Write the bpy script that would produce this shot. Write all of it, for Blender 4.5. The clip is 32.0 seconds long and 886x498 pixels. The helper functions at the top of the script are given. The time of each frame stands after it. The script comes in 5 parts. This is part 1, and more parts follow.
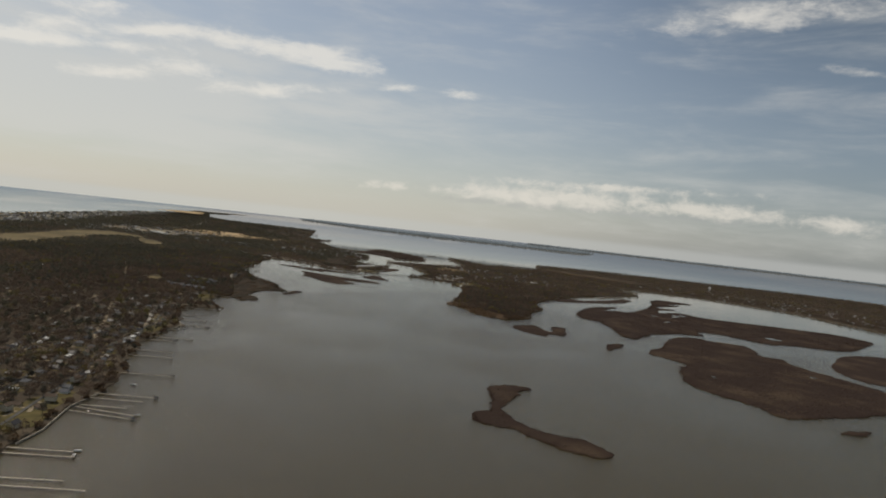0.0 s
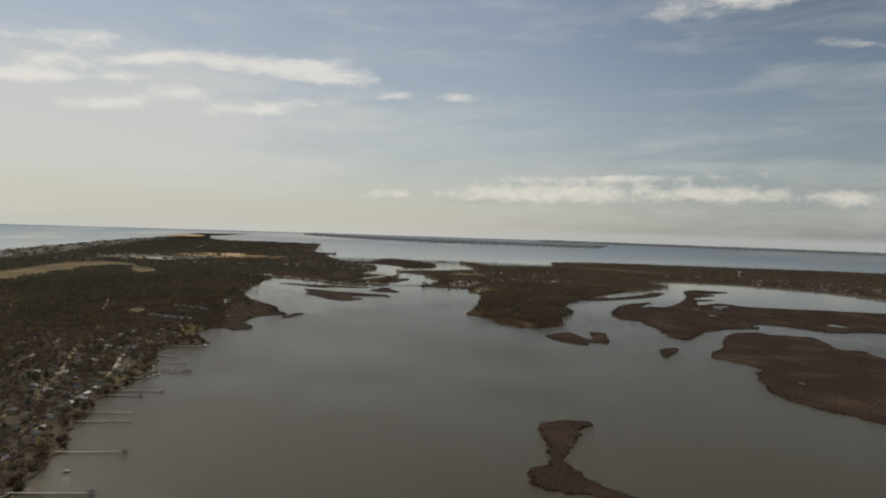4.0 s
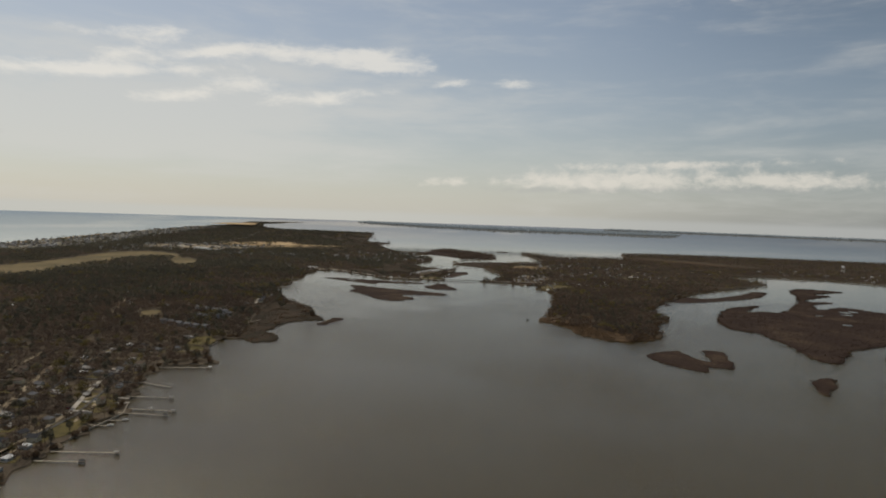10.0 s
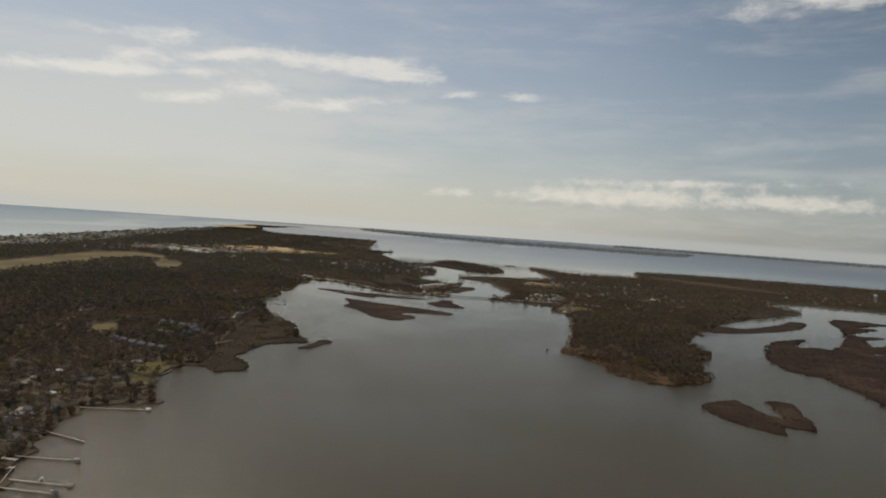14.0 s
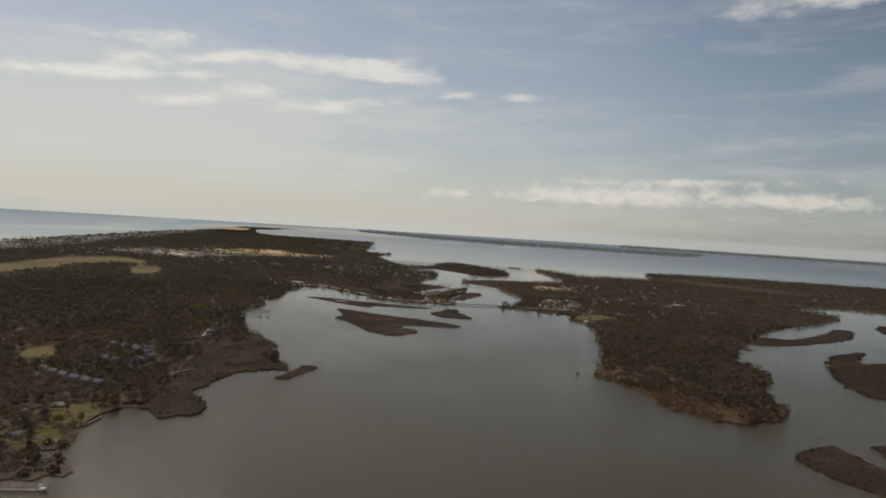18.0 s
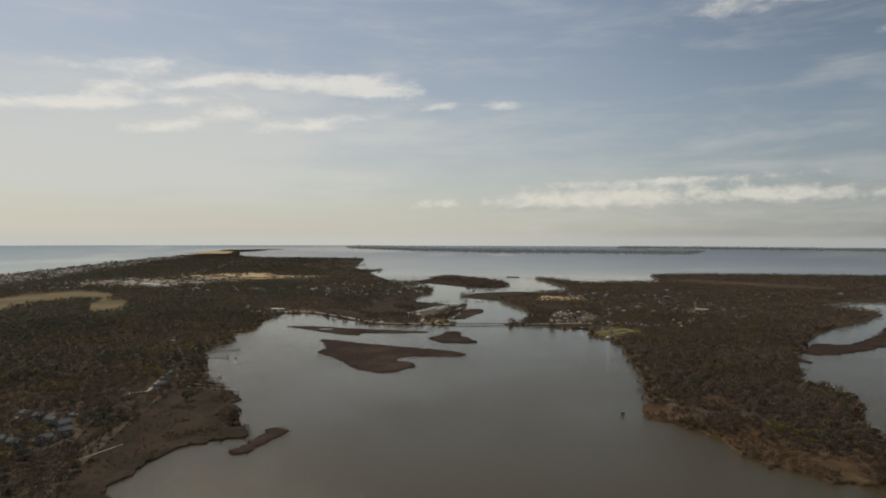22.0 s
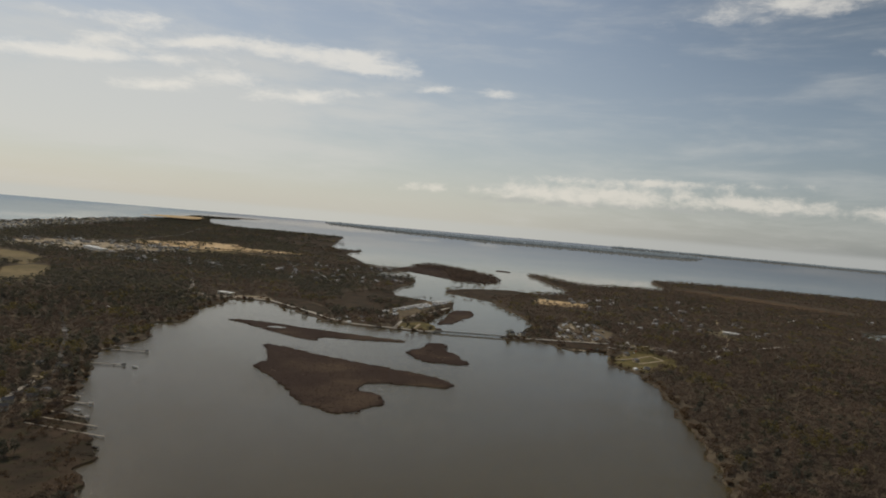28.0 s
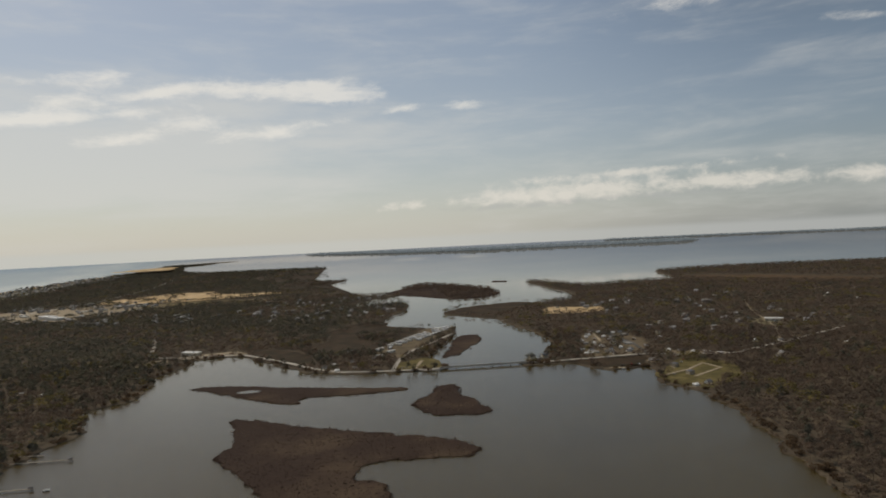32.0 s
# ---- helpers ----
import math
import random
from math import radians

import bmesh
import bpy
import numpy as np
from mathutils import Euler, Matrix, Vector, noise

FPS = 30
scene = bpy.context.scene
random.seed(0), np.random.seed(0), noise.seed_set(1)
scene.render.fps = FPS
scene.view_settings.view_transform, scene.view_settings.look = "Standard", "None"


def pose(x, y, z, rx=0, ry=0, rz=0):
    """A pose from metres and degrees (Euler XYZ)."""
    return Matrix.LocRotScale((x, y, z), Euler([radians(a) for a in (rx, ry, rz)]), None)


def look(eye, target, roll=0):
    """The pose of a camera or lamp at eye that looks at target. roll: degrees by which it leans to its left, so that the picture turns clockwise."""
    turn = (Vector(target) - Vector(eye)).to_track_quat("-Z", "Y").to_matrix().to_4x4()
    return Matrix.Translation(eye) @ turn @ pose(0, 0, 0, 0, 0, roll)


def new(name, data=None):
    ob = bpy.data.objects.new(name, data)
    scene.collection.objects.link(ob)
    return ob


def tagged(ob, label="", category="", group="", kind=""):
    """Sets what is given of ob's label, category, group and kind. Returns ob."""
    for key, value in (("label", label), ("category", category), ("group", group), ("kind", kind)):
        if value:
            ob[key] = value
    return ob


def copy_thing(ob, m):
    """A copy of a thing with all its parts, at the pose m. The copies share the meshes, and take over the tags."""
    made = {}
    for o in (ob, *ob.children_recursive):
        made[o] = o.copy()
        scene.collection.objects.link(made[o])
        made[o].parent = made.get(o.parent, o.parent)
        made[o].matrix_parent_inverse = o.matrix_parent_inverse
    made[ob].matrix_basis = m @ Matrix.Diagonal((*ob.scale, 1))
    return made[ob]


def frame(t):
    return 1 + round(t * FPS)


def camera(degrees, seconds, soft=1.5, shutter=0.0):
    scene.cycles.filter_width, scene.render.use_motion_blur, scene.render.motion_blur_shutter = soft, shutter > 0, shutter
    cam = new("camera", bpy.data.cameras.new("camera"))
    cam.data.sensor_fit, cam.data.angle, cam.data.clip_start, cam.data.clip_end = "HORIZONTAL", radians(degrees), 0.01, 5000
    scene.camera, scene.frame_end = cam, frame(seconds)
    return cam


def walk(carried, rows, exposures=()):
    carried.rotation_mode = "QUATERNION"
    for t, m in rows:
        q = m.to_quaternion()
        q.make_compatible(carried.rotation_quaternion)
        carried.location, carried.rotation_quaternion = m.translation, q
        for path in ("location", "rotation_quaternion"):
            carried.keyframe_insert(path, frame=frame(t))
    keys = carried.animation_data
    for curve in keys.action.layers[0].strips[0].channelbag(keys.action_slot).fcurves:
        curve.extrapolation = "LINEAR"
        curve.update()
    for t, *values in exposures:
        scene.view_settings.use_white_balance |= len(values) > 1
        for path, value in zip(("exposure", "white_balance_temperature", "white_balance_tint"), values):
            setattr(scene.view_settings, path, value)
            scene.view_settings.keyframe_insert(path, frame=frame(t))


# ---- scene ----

def heading(x, y, z, yaw, pitch, roll):
    """The camera's pose from its place and its yaw (to the left of +y), pitch and roll in degrees."""
    return pose(x, y, z) @ pose(0, 0, 0, 90 + pitch, 0, yaw) @ pose(0, 0, 0, 0, 0, roll)


cam = camera(70, 32.0, 1.9)
ROWS = [
    (0, heading(0.0, 0.0, 155.0, -7.54, -1.94, 6.34)),
    (0.5, heading(0.7, 17.7, 154.3, -7.61, -1.47, 5.99)),
    (1, heading(1.5, 35.3, 153.7, -6.77, -1.39, 4.22)),
    (1.5, heading(2.3, 52.9, 153.2, -6.13, -1.70, 2.76)),
    (2, heading(3.0, 70.3, 152.7, -6.19, -1.70, 1.53)),
    (2.5, heading(3.6, 87.5, 152.1, -6.38, -1.73, 0.63)),
    (3, heading(4.1, 104.7, 151.6, -6.49, -1.69, -0.38)),
    (3.5, heading(4.7, 121.9, 151.2, -6.72, -1.58, 0.10)),
    (5.5, heading(7.1, 189.6, 150.0, -6.26, -2.07, 9.03)),
    (6, heading(7.7, 206.0, 149.7, -6.17, -1.83, 9.56)),
    (6.5, heading(8.4, 222.2, 149.5, -5.40, -1.55, 9.04)),
    (7, heading(9.1, 238.2, 149.5, -4.51, -1.25, 8.29)),
    (7.5, heading(9.8, 254.2, 149.9, -4.65, -1.51, 8.47)),
    (8, heading(10.4, 270.4, 150.4, -3.91, -2.46, 7.73)),
    (8.5, heading(10.8, 286.7, 150.9, -3.82, -2.69, 6.15)),
    (9, heading(11.1, 303.2, 151.3, -3.53, -2.79, 4.39)),
    (9.5, heading(11.3, 319.9, 151.5, -2.72, -3.07, 3.36)),
    (10, heading(11.4, 336.8, 151.6, -1.79, -2.87, 1.91)),
    (10.5, heading(11.2, 353.9, 151.5, -2.88, -1.94, 3.10)),
    (11, heading(11.0, 371.2, 151.3, -3.17, -1.47, 4.84)),
    (11.5, heading(10.6, 388.5, 151.0, -2.32, -1.61, 5.13)),
    (12, heading(10.2, 405.8, 150.7, -2.12, -2.48, 5.13)),
    (12.5, heading(9.7, 422.9, 150.5, -2.25, -2.72, 4.61)),
    (13, heading(9.2, 439.9, 150.3, -2.06, -2.39, 3.91)),
    (13.5, heading(8.6, 456.9, 150.1, -2.18, -1.98, 4.14)),
    (14, heading(8.0, 474.1, 150.0, -1.46, -1.97, 3.98)),
    (14.5, heading(7.1, 491.3, 149.8, -1.24, -2.03, 3.86)),
    (16.5, heading(3.3, 560.6, 148.5, -1.68, -1.88, 3.83)),
    (17, heading(2.4, 578.0, 148.3, -1.52, -1.75, 3.61)),
    (17.5, heading(1.6, 595.5, 148.2, -1.79, -1.85, 3.95)),
    (18, heading(0.9, 613.3, 148.2, -1.58, -1.89, 3.53)),
    (18.5, heading(0.3, 631.3, 148.1, -1.57, -2.14, 1.75)),
    (19, heading(-0.3, 649.4, 148.0, -1.71, -2.47, 0.24)),
    (19.5, heading(-0.8, 667.7, 148.0, -1.76, -2.31, -0.32)),
    (20, heading(-1.1, 686.1, 147.9, -1.99, -1.47, -0.33)),
    (20.5, heading(-1.3, 704.7, 148.0, -2.40, -1.14, 0.26)),
    (21, heading(-1.4, 723.1, 148.0, -2.22, -1.14, 0.32)),
    (21.5, heading(-1.4, 741.4, 148.0, -2.04, -0.84, 0.29)),
    (22, heading(-1.6, 759.5, 148.0, -2.34, -0.88, 0.18)),
    (22.5, heading(-1.8, 777.3, 148.0, -2.42, -1.16, -0.31)),
    (23, heading(-2.0, 794.9, 147.9, -2.65, -1.12, -0.96)),
    (23.5, heading(-2.0, 812.4, 147.8, -3.28, -1.04, -1.38)),
    (24, heading(-1.8, 829.8, 147.7, -3.24, -0.89, -2.08)),
    (24.5, heading(-1.5, 847.5, 147.6, -3.61, -0.79, -2.67)),
    (25, heading(-1.2, 865.6, 147.7, -4.26, -0.50, -2.44)),
    (25.5, heading(-1.0, 884.2, 148.1, -4.81, -1.24, 1.33)),
    (27.5, heading(-1.0, 960.0, 150.4, -4.07, -2.58, 5.39)),
    (28, heading(-1.2, 978.5, 150.7, -3.91, -2.23, 5.00)),
    (28.5, heading(-1.6, 996.7, 150.7, -3.30, -1.23, 4.95)),
    (29, heading(-2.0, 1014.8, 150.6, -3.49, -1.24, 3.42)),
    (29.5, heading(-2.2, 1032.9, 150.6, -2.81, -1.50, 0.59)),
    (30, heading(-2.2, 1051.0, 150.5, -2.45, -1.59, -2.33)),
    (30.5, heading(-2.0, 1069.1, 150.4, -2.72, -1.09, -4.51)),
    (31, heading(-1.5, 1087.0, 150.3, -4.08, -1.00, -4.18)),
    (31.5, heading(-0.7, 1105.0, 150.2, -4.61, -1.07, -3.24)),
    (32, heading(0.2, 1123.0, 150.1, -5.15, -0.86, -2.78)),
]
walk(cam, ROWS, [(0, -0.39, 6760, 10), (32, -0.39, 6760, 10)])

# ---- world and sun ----
SUN_AZ, SUN_EL = radians(-38), radians(49)          # azimuth from +y, to the right


class Nodes:
    """A little helper to write node trees as sums."""

    def __init__(self, tree):
        self.tree = tree

    def add(self, kind, **values):
        n = self.tree.nodes.new(kind)
        for k, v in values.items():
            setattr(n, k, v)
        return n

    def put(self, socket, value):
        if isinstance(value, bpy.types.NodeSocket):
            self.tree.links.new(value, socket)
        else:
            socket.default_value = value

    def math(self, op, a, b=0.0, c=0.0):
        n = self.add("ShaderNodeMath", operation=op)
        for s, v in zip(n.inputs, (a, b, c)):
            self.put(s, v)
        return n.outputs[0]

    def mix(self, fac, a, b, blend="MIX"):
        n = self.add("ShaderNodeMix", data_type="RGBA", blend_type=blend)
        self.put(n.inputs["Factor"], fac)
        for s, v in ((n.inputs[6], a), (n.inputs[7], b)):
            self.put(s, (*v, 1) if isinstance(v, tuple) else v)
        return n.outputs[2]

    def noise(self, vec, scale, detail=3.0, rough=0.55, distort=0.0):
        n = self.add("ShaderNodeTexNoise")
        self.put(n.inputs["Vector"], vec)
        for k, v in (("Scale", scale), ("Detail", detail), ("Roughness", rough), ("Distortion", distort)):
            n.inputs[k].default_value = v
        return n.outputs["Fac"]

    def step(self, v, lo, hi, a=0.0, b=1.0):
        n = self.add("ShaderNodeMapRange", interpolation_type="SMOOTHSTEP")
        for s, x in zip(n.inputs, (v, lo, hi, a, b)):
            self.put(s, x)
        return n.outputs[0]


def sky_world():
    w = bpy.data.worlds.new("sky")
    scene.world = w
    w.use_nodes = True
    w.node_tree.nodes.clear()
    n = Nodes(w.node_tree)
    sky = n.add("ShaderNodeTexSky", sky_type="NISHITA", sun_disc=False, sun_elevation=SUN_EL, sun_rotation=SUN_AZ,
                altitude=100, air_density=1.0, dust_density=1.2, ozone_density=1.6)
    co = n.add("ShaderNodeTexCoord").outputs["Generated"]
    xyz = n.add("ShaderNodeSeparateXYZ")
    n.put(xyz.inputs[0], co)
    x, y, z = xyz.outputs
    az, el = n.math("ARCTAN2", x, y), n.math("ARCSINE", z)

    def wisps(stretch, scale, detail, rough, seed):
        v = n.add("ShaderNodeCombineXYZ")
        n.put(v.inputs[0], az), n.put(v.inputs[1], n.math("MULTIPLY", el, stretch)), n.put(v.inputs[2], seed)
        return n.noise(v.outputs[0], scale, detail, rough, 0.25)

    def bank(a0, e0, wide, high, tilt=0.0, amp=1.0):
        """A soft oval in azimuth and elevation (radians)."""
        da, de = n.math("SUBTRACT", az, a0), n.math("SUBTRACT", el, e0)
        de = n.math("SUBTRACT", de, n.math("MULTIPLY", da, tilt))
        u, v = n.math("DIVIDE", da, wide), n.math("DIVIDE", de, high)
        r = n.math("ADD", n.math("MULTIPLY", u, u), n.math("MULTIPLY", v, v))
        return n.math("MULTIPLY", n.math("EXPONENT", n.math("MULTIPLY", r, -1.0)), amp)

    def total(parts):
        s = parts[0]
        for p in parts[1:]:
            s = n.math("ADD", s, p)
        return s

    # High cirrus streaks, and the low bank of small cumulus over the sound.
    cirrus = total([bank(-0.20, 0.237, 0.13, 0.013, 0.03, 1.5), bank(-0.35, 0.220, 0.06, 0.008, 0.24, 1.3), bank(-0.07, 0.234, 0.06, 0.014, -0.08, 1.4), bank(-0.09, 0.222, 0.05, 0.006),
                    bank(0.034, 0.206, 0.03, 0.006, 0.15, 1.2), bank(-0.446, 0.210, 0.035, 0.011, 0.3, 1.2), bank(-0.46, 0.233, 0.05, 0.007, 0.0, 0.9), bank(-0.42, 0.190, 0.11, 0.007, 0.13, 1.3),
                    bank(-0.28, 0.187, 0.05, 0.012, 0.0, 1.4), bank(-0.12, 0.182, 0.06, 0.009, 0.1, 1.2), bank(-0.55, 0.178, 0.10, 0.010, 0.12, 1.4), bank(0.15, 0.208, 0.04, 0.008, 0.0, 1.0), bank(-0.37, 0.163, 0.08, 0.009, 0.1, 1.2), bank(-0.20, 0.168, 0.06, 0.008, 0.05, 1.1), bank(-0.40, 0.245, 0.05, 0.008, 0.1, 1.1),
                    bank(0.56, 0.334, 0.15, 0.018, 0.06, 1.2), bank(0.70, 0.258, 0.05, 0.006, -0.15)])
    def ragged(mask, texture, gain, lo, hi):
        """A cloud mask torn at its edges by a texture, and clear sky outside it."""
        torn = n.math("ADD", mask, n.math("MULTIPLY", n.math("SUBTRACT", texture, 0.5), gain))
        return n.math("MULTIPLY", n.step(torn, lo, hi), n.step(mask, 0.03, 0.35))

    cm = ragged(cirrus, wisps(2.6, 16.0, 9.0, 0.66, 1.3), 4.4, 0.1, 2.0)
    low = total([bank(0.02, 0.055, 0.06, 0.008, 0.0, 0.8), bank(0.19, 0.060, 0.09, 0.015), bank(0.34, 0.066, 0.10, 0.016, 0.0, 1.1), bank(0.52, 0.066, 0.10, 0.014, 0.0, 1.1),
                 bank(0.69, 0.060, 0.05, 0.013, 0.0, 0.9), bank(0.90, 0.064, 0.12, 0.014), bank(0.40, 0.089, 0.20, 0.006, 0.02, 0.8)])
    lm = ragged(low, wisps(1.6, 32.0, 8.0, 0.64, 4.1), 2.6, 0.25, 1.3)
    under = n.step(n.math("ADD", n.math("MULTIPLY", total([bank(0.20, 0.047, 0.12, 0.006), bank(0.45, 0.052, 0.16, 0.006)]), 0.4), wisps(2.5, 30.0, 6.0, 0.6, 6.0)), 0.62, 1.0)
    veil = n.step(n.math("ADD", wisps(5.0, 4.5, 6.0, 0.6, 9.0), n.math("MULTIPLY", total([bank(-0.42, 0.140, 0.30, 0.030, 0.06), bank(-0.40, 0.090, 0.40, 0.028), bank(-0.35, 0.17, 0.35, 0.10, 0.0, 0.7)]), 0.40)), 0.42, 0.98, 0.0, 0.66)
    haze = n.math("EXPONENT", n.math("MULTIPLY", n.math("MAXIMUM", el, 0.0), -6.0))
    haze = n.math("MULTIPLY", n.math("MULTIPLY", haze, 0.74), n.step(az, -0.1, 0.75, 1.0, 0.80))
    bg = n.add("ShaderNodeBackground")
    col = n.mix(haze, n.mix(n.step(az, 0.05, 0.8, 0.26, 0.0), sky.outputs[0], (3.7, 4.3, 4.5)), n.mix(n.step(az, 0.0, 0.75), (7.45, 7.5, 7.0), (5.3, 5.55, 5.55)))
    col = n.mix(n.step(az, 0.15, 0.8, 0.0, 0.36), col, (1.75, 2.3, 2.75))
    col = n.mix(n.math("MULTIPLY", n.step(az, 0.15, 0.8), n.step(el, 0.14, 0.5, 0.0, 0.72)), col, (0.9, 1.2, 1.5))
    col = n.mix(veil, col, (8.0, 8.1, 7.9))
    col = n.mix(n.math("MULTIPLY", cm, 0.66), col, (10.8, 10.5, 9.8))
    col = n.mix(n.math("MULTIPLY", lm, 0.68), col, (9.9, 9.5, 8.7))
    col = n.mix(n.math("MULTIPLY", under, 0.30), col, (5.2, 5.3, 5.4))
    col = n.mix(n.step(el, 0.010, 0.0), col, n.mix(n.step(az, -0.2, 0.75), (7.0, 7.1, 6.7), (5.0, 5.25, 5.25)))
    n.put(bg.inputs[0], col)
    bg.inputs[1].default_value = 0.10
    out = n.add("ShaderNodeOutputWorld")
    n.put(out.inputs[0], bg.outputs[0])


sky_world()
sun = new("sun", bpy.data.lights.new("sun", "SUN"))
sun.data.energy, sun.data.angle, sun.data.color = 3.0, radians(0.6), (1.0, 0.90, 0.76)
sun.matrix_world = look((0, 0, 500), (-math.sin(SUN_AZ) * math.cos(SUN_EL), -math.cos(SUN_AZ) * math.cos(SUN_EL), 500 - math.sin(SUN_EL)))

# ---- materials ----


def material(name, rough=0.9, metallic=0.0, spec=0.3):
    m = bpy.data.materials.new(name)
    m.use_nodes = True
    n = Nodes(m.node_tree)
    bsdf = m.node_tree.nodes["Principled BSDF"]
    bsdf.inputs["Roughness"].default_value = rough
    bsdf.inputs["Metallic"].default_value = metallic
    bsdf.inputs["Specular IOR Level"].default_value = spec
    pos = n.add("ShaderNodeNewGeometry").outputs["Position"]
    return m, n, bsdf, pos


def mottled(name, a, b, scale, fine=None, c=None, rough=0.92, bump=0.0, island=0.0, spec=0.06, spread=(0.35, 0.65), thin=0.0):
    """Two colours by coarse noise, a third by fine noise, with fine relief and a little change from piece to piece."""
    m, n, bsdf, pos = material(name, rough, 0.0, spec)
    col = n.mix(n.step(n.noise(pos, scale, 4.0), *spread), a, b)
    if fine:
        f = n.noise(pos, fine, 3.0)
        col = n.mix(n.step(f, 0.45, 0.75, 0.0, 0.8), col, c or a)
        if bump:
            bm = n.add("ShaderNodeBump")
            bm.inputs["Strength"].default_value, bm.inputs["Distance"].default_value = 0.8, bump
            n.put(bm.inputs["Height"], f), n.put(bsdf.inputs["Normal"], bm.outputs[0])
    if island:
        r = n.add("ShaderNodeNewGeometry").outputs["Random Per Island"]
        h = n.add("ShaderNodeHueSaturation")
        n.put(h.inputs["Value"], n.math("ADD", n.math("MULTIPLY", r, island), 1 - island / 2)), n.put(h.inputs["Color"], col)
        col = h.outputs[0]
    n.put(bsdf.inputs["Base Color"], col)
    if thin:
        tr, mx = n.add("ShaderNodeBsdfTranslucent"), n.add("ShaderNodeMixShader")
        n.put(tr.inputs["Color"], col)
        mx.inputs[0].default_value = thin
        n.put(mx.inputs[1], bsdf.outputs[0]), n.put(mx.inputs[2], tr.outputs[0])
        n.put(m.node_tree.nodes["Material Output"].inputs[0], mx.outputs[0])
    return m


def water_material():
    m, n, bsdf, pos = material("water", 0.16, 0.0, 0.5)
    bsdf.inputs["IOR"].default_value = 1.33
    sep = n.add("ShaderNodeSeparateXYZ")
    n.put(sep.inputs[0], pos)
    silt = n.step(n.noise(pos, 0.0022, 3.0), 0.35, 0.7)
    col = n.mix(silt, (0.053, 0.0385, 0.0115), (0.059, 0.044, 0.015))
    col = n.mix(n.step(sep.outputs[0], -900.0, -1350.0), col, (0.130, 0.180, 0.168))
    # Far sound painted paler and greyer, standing in for the low sky's reflection.
    pale_sheen_dist = n.add("ShaderNodeVectorMath", operation="LENGTH")
    n.put(pale_sheen_dist.inputs[0], pos)
    col = n.mix(n.math("MULTIPLY", n.step(pale_sheen_dist.outputs["Value"], 2100.0, 3500.0), n.step(sep.outputs[0], -1300.0, -600.0)), col, (0.125, 0.112, 0.085))
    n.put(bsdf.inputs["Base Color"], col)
    calm = n.step(n.noise(pos, 0.006, 2.0), 0.3, 0.7, 0.5, 1.0)
    turned = n.add("ShaderNodeMapping")
    turned.inputs["Location"].default_value, turned.inputs["Rotation"].default_value = (3.3, 7.1, 5.37), (0.5, 0.3, 0.6)
    n.put(turned.inputs["Vector"], pos)
    pos = turned.outputs[0]
    wave = n.math("ADD", n.noise(pos, 0.9, 3.0), n.math("MULTIPLY", n.noise(pos, 2.6, 2.0), 0.35))
    bm = n.add("ShaderNodeBump")
    bm.inputs["Distance"].default_value = 0.55
    far = n.add("ShaderNodeVectorMath", operation="LENGTH")
    middle = n.add("ShaderNodeVectorMath", operation="SUBTRACT")
    n.put(middle.inputs[0], turned.inputs["Vector"].links[0].from_socket)
    middle.inputs[1].default_value = (0.0, 560.0, 0.0)
    n.put(far.inputs[0], middle.outputs[0])
    n.put(bm.inputs["Strength"], n.math("MULTIPLY", calm, n.step(far.outputs["Value"], 350.0, 1650.0, 0.9, 0.012)))
    n.put(bsdf.inputs["Roughness"], n.math("SUBTRACT", n.step(far.outputs["Value"], 400.0, 1300.0, 0.12, 0.10), n.step(far.outputs["Value"], 1300.0, 3600.0, 0.0, 0.06)))
    n.put(bm.inputs["Height"], wave), n.put(bsdf.inputs["Normal"], bm.outputs[0])
    return m


WATER = water_material()
FOREST_FLOOR = mottled("leaf_litter", (0.075, 0.060, 0.044), (0.115, 0.092, 0.064), 0.02, 0.4, (0.055, 0.046, 0.034), bump=0.4)
MARSH = mottled("marsh_mud_and_rush", (0.040, 0.027, 0.021), (0.082, 0.058, 0.039), 0.014, 0.25, (0.05, 0.033, 0.025), bump=0.3, spread=(0.45, 0.72))
RUSH = mottled("needle_rush", (0.045, 0.030, 0.024), (0.140, 0.100, 0.066), 0.016, 0.06, (0.034, 0.025, 0.021), island=0.6, spread=(0.46, 0.72), thin=0.5)
SAND = mottled("bare_sand", (0.46, 0.33, 0.175), (0.56, 0.42, 0.25), 0.01, 0.05, (0.24, 0.18, 0.10), bump=0.3)
FIELD = mottled("dry_grass_field", (0.135, 0.108, 0.058), (0.195, 0.152, 0.080), 0.008, 0.06, (0.10, 0.085, 0.045), bump=0.2)
LAWN = mottled("spring_lawn", (0.090, 0.077, 0.032), (0.150, 0.122, 0.052), 0.05, 0.15, (0.062, 0.052, 0.028), bump=0.1)
BARE = mottled("bare_twigs", (0.104, 0.079, 0.062), (0.160, 0.117, 0.086), 0.012, 0.11, (0.092, 0.073, 0.059), island=0.2, thin=0.4)
PINE = mottled("pine_needles", (0.086, 0.083, 0.065), (0.118, 0.110, 0.075), 0.02, 0.12, (0.073, 0.071, 0.058), island=0.3, thin=0.4)
BUDS = mottled("budding_leaves", (0.125, 0.105, 0.045), (0.19, 0.150, 0.060), 0.04, 0.2, (0.10, 0.09, 0.04), island=0.25, thin=0.4)
# Distance haze is painted in: blue-grey base colour plus a faint glow.
HAZED_FAR_WOODS = mottled("hazed_far_woods", (0.13, 0.145, 0.155), (0.16, 0.175, 0.185), 0.004, 0.02, (0.09, 0.10, 0.11))
HAZED_FAR_WOODS.node_tree.nodes["Principled BSDF"].inputs["Emission Color"].default_value = (0.62, 0.72, 0.78, 1)
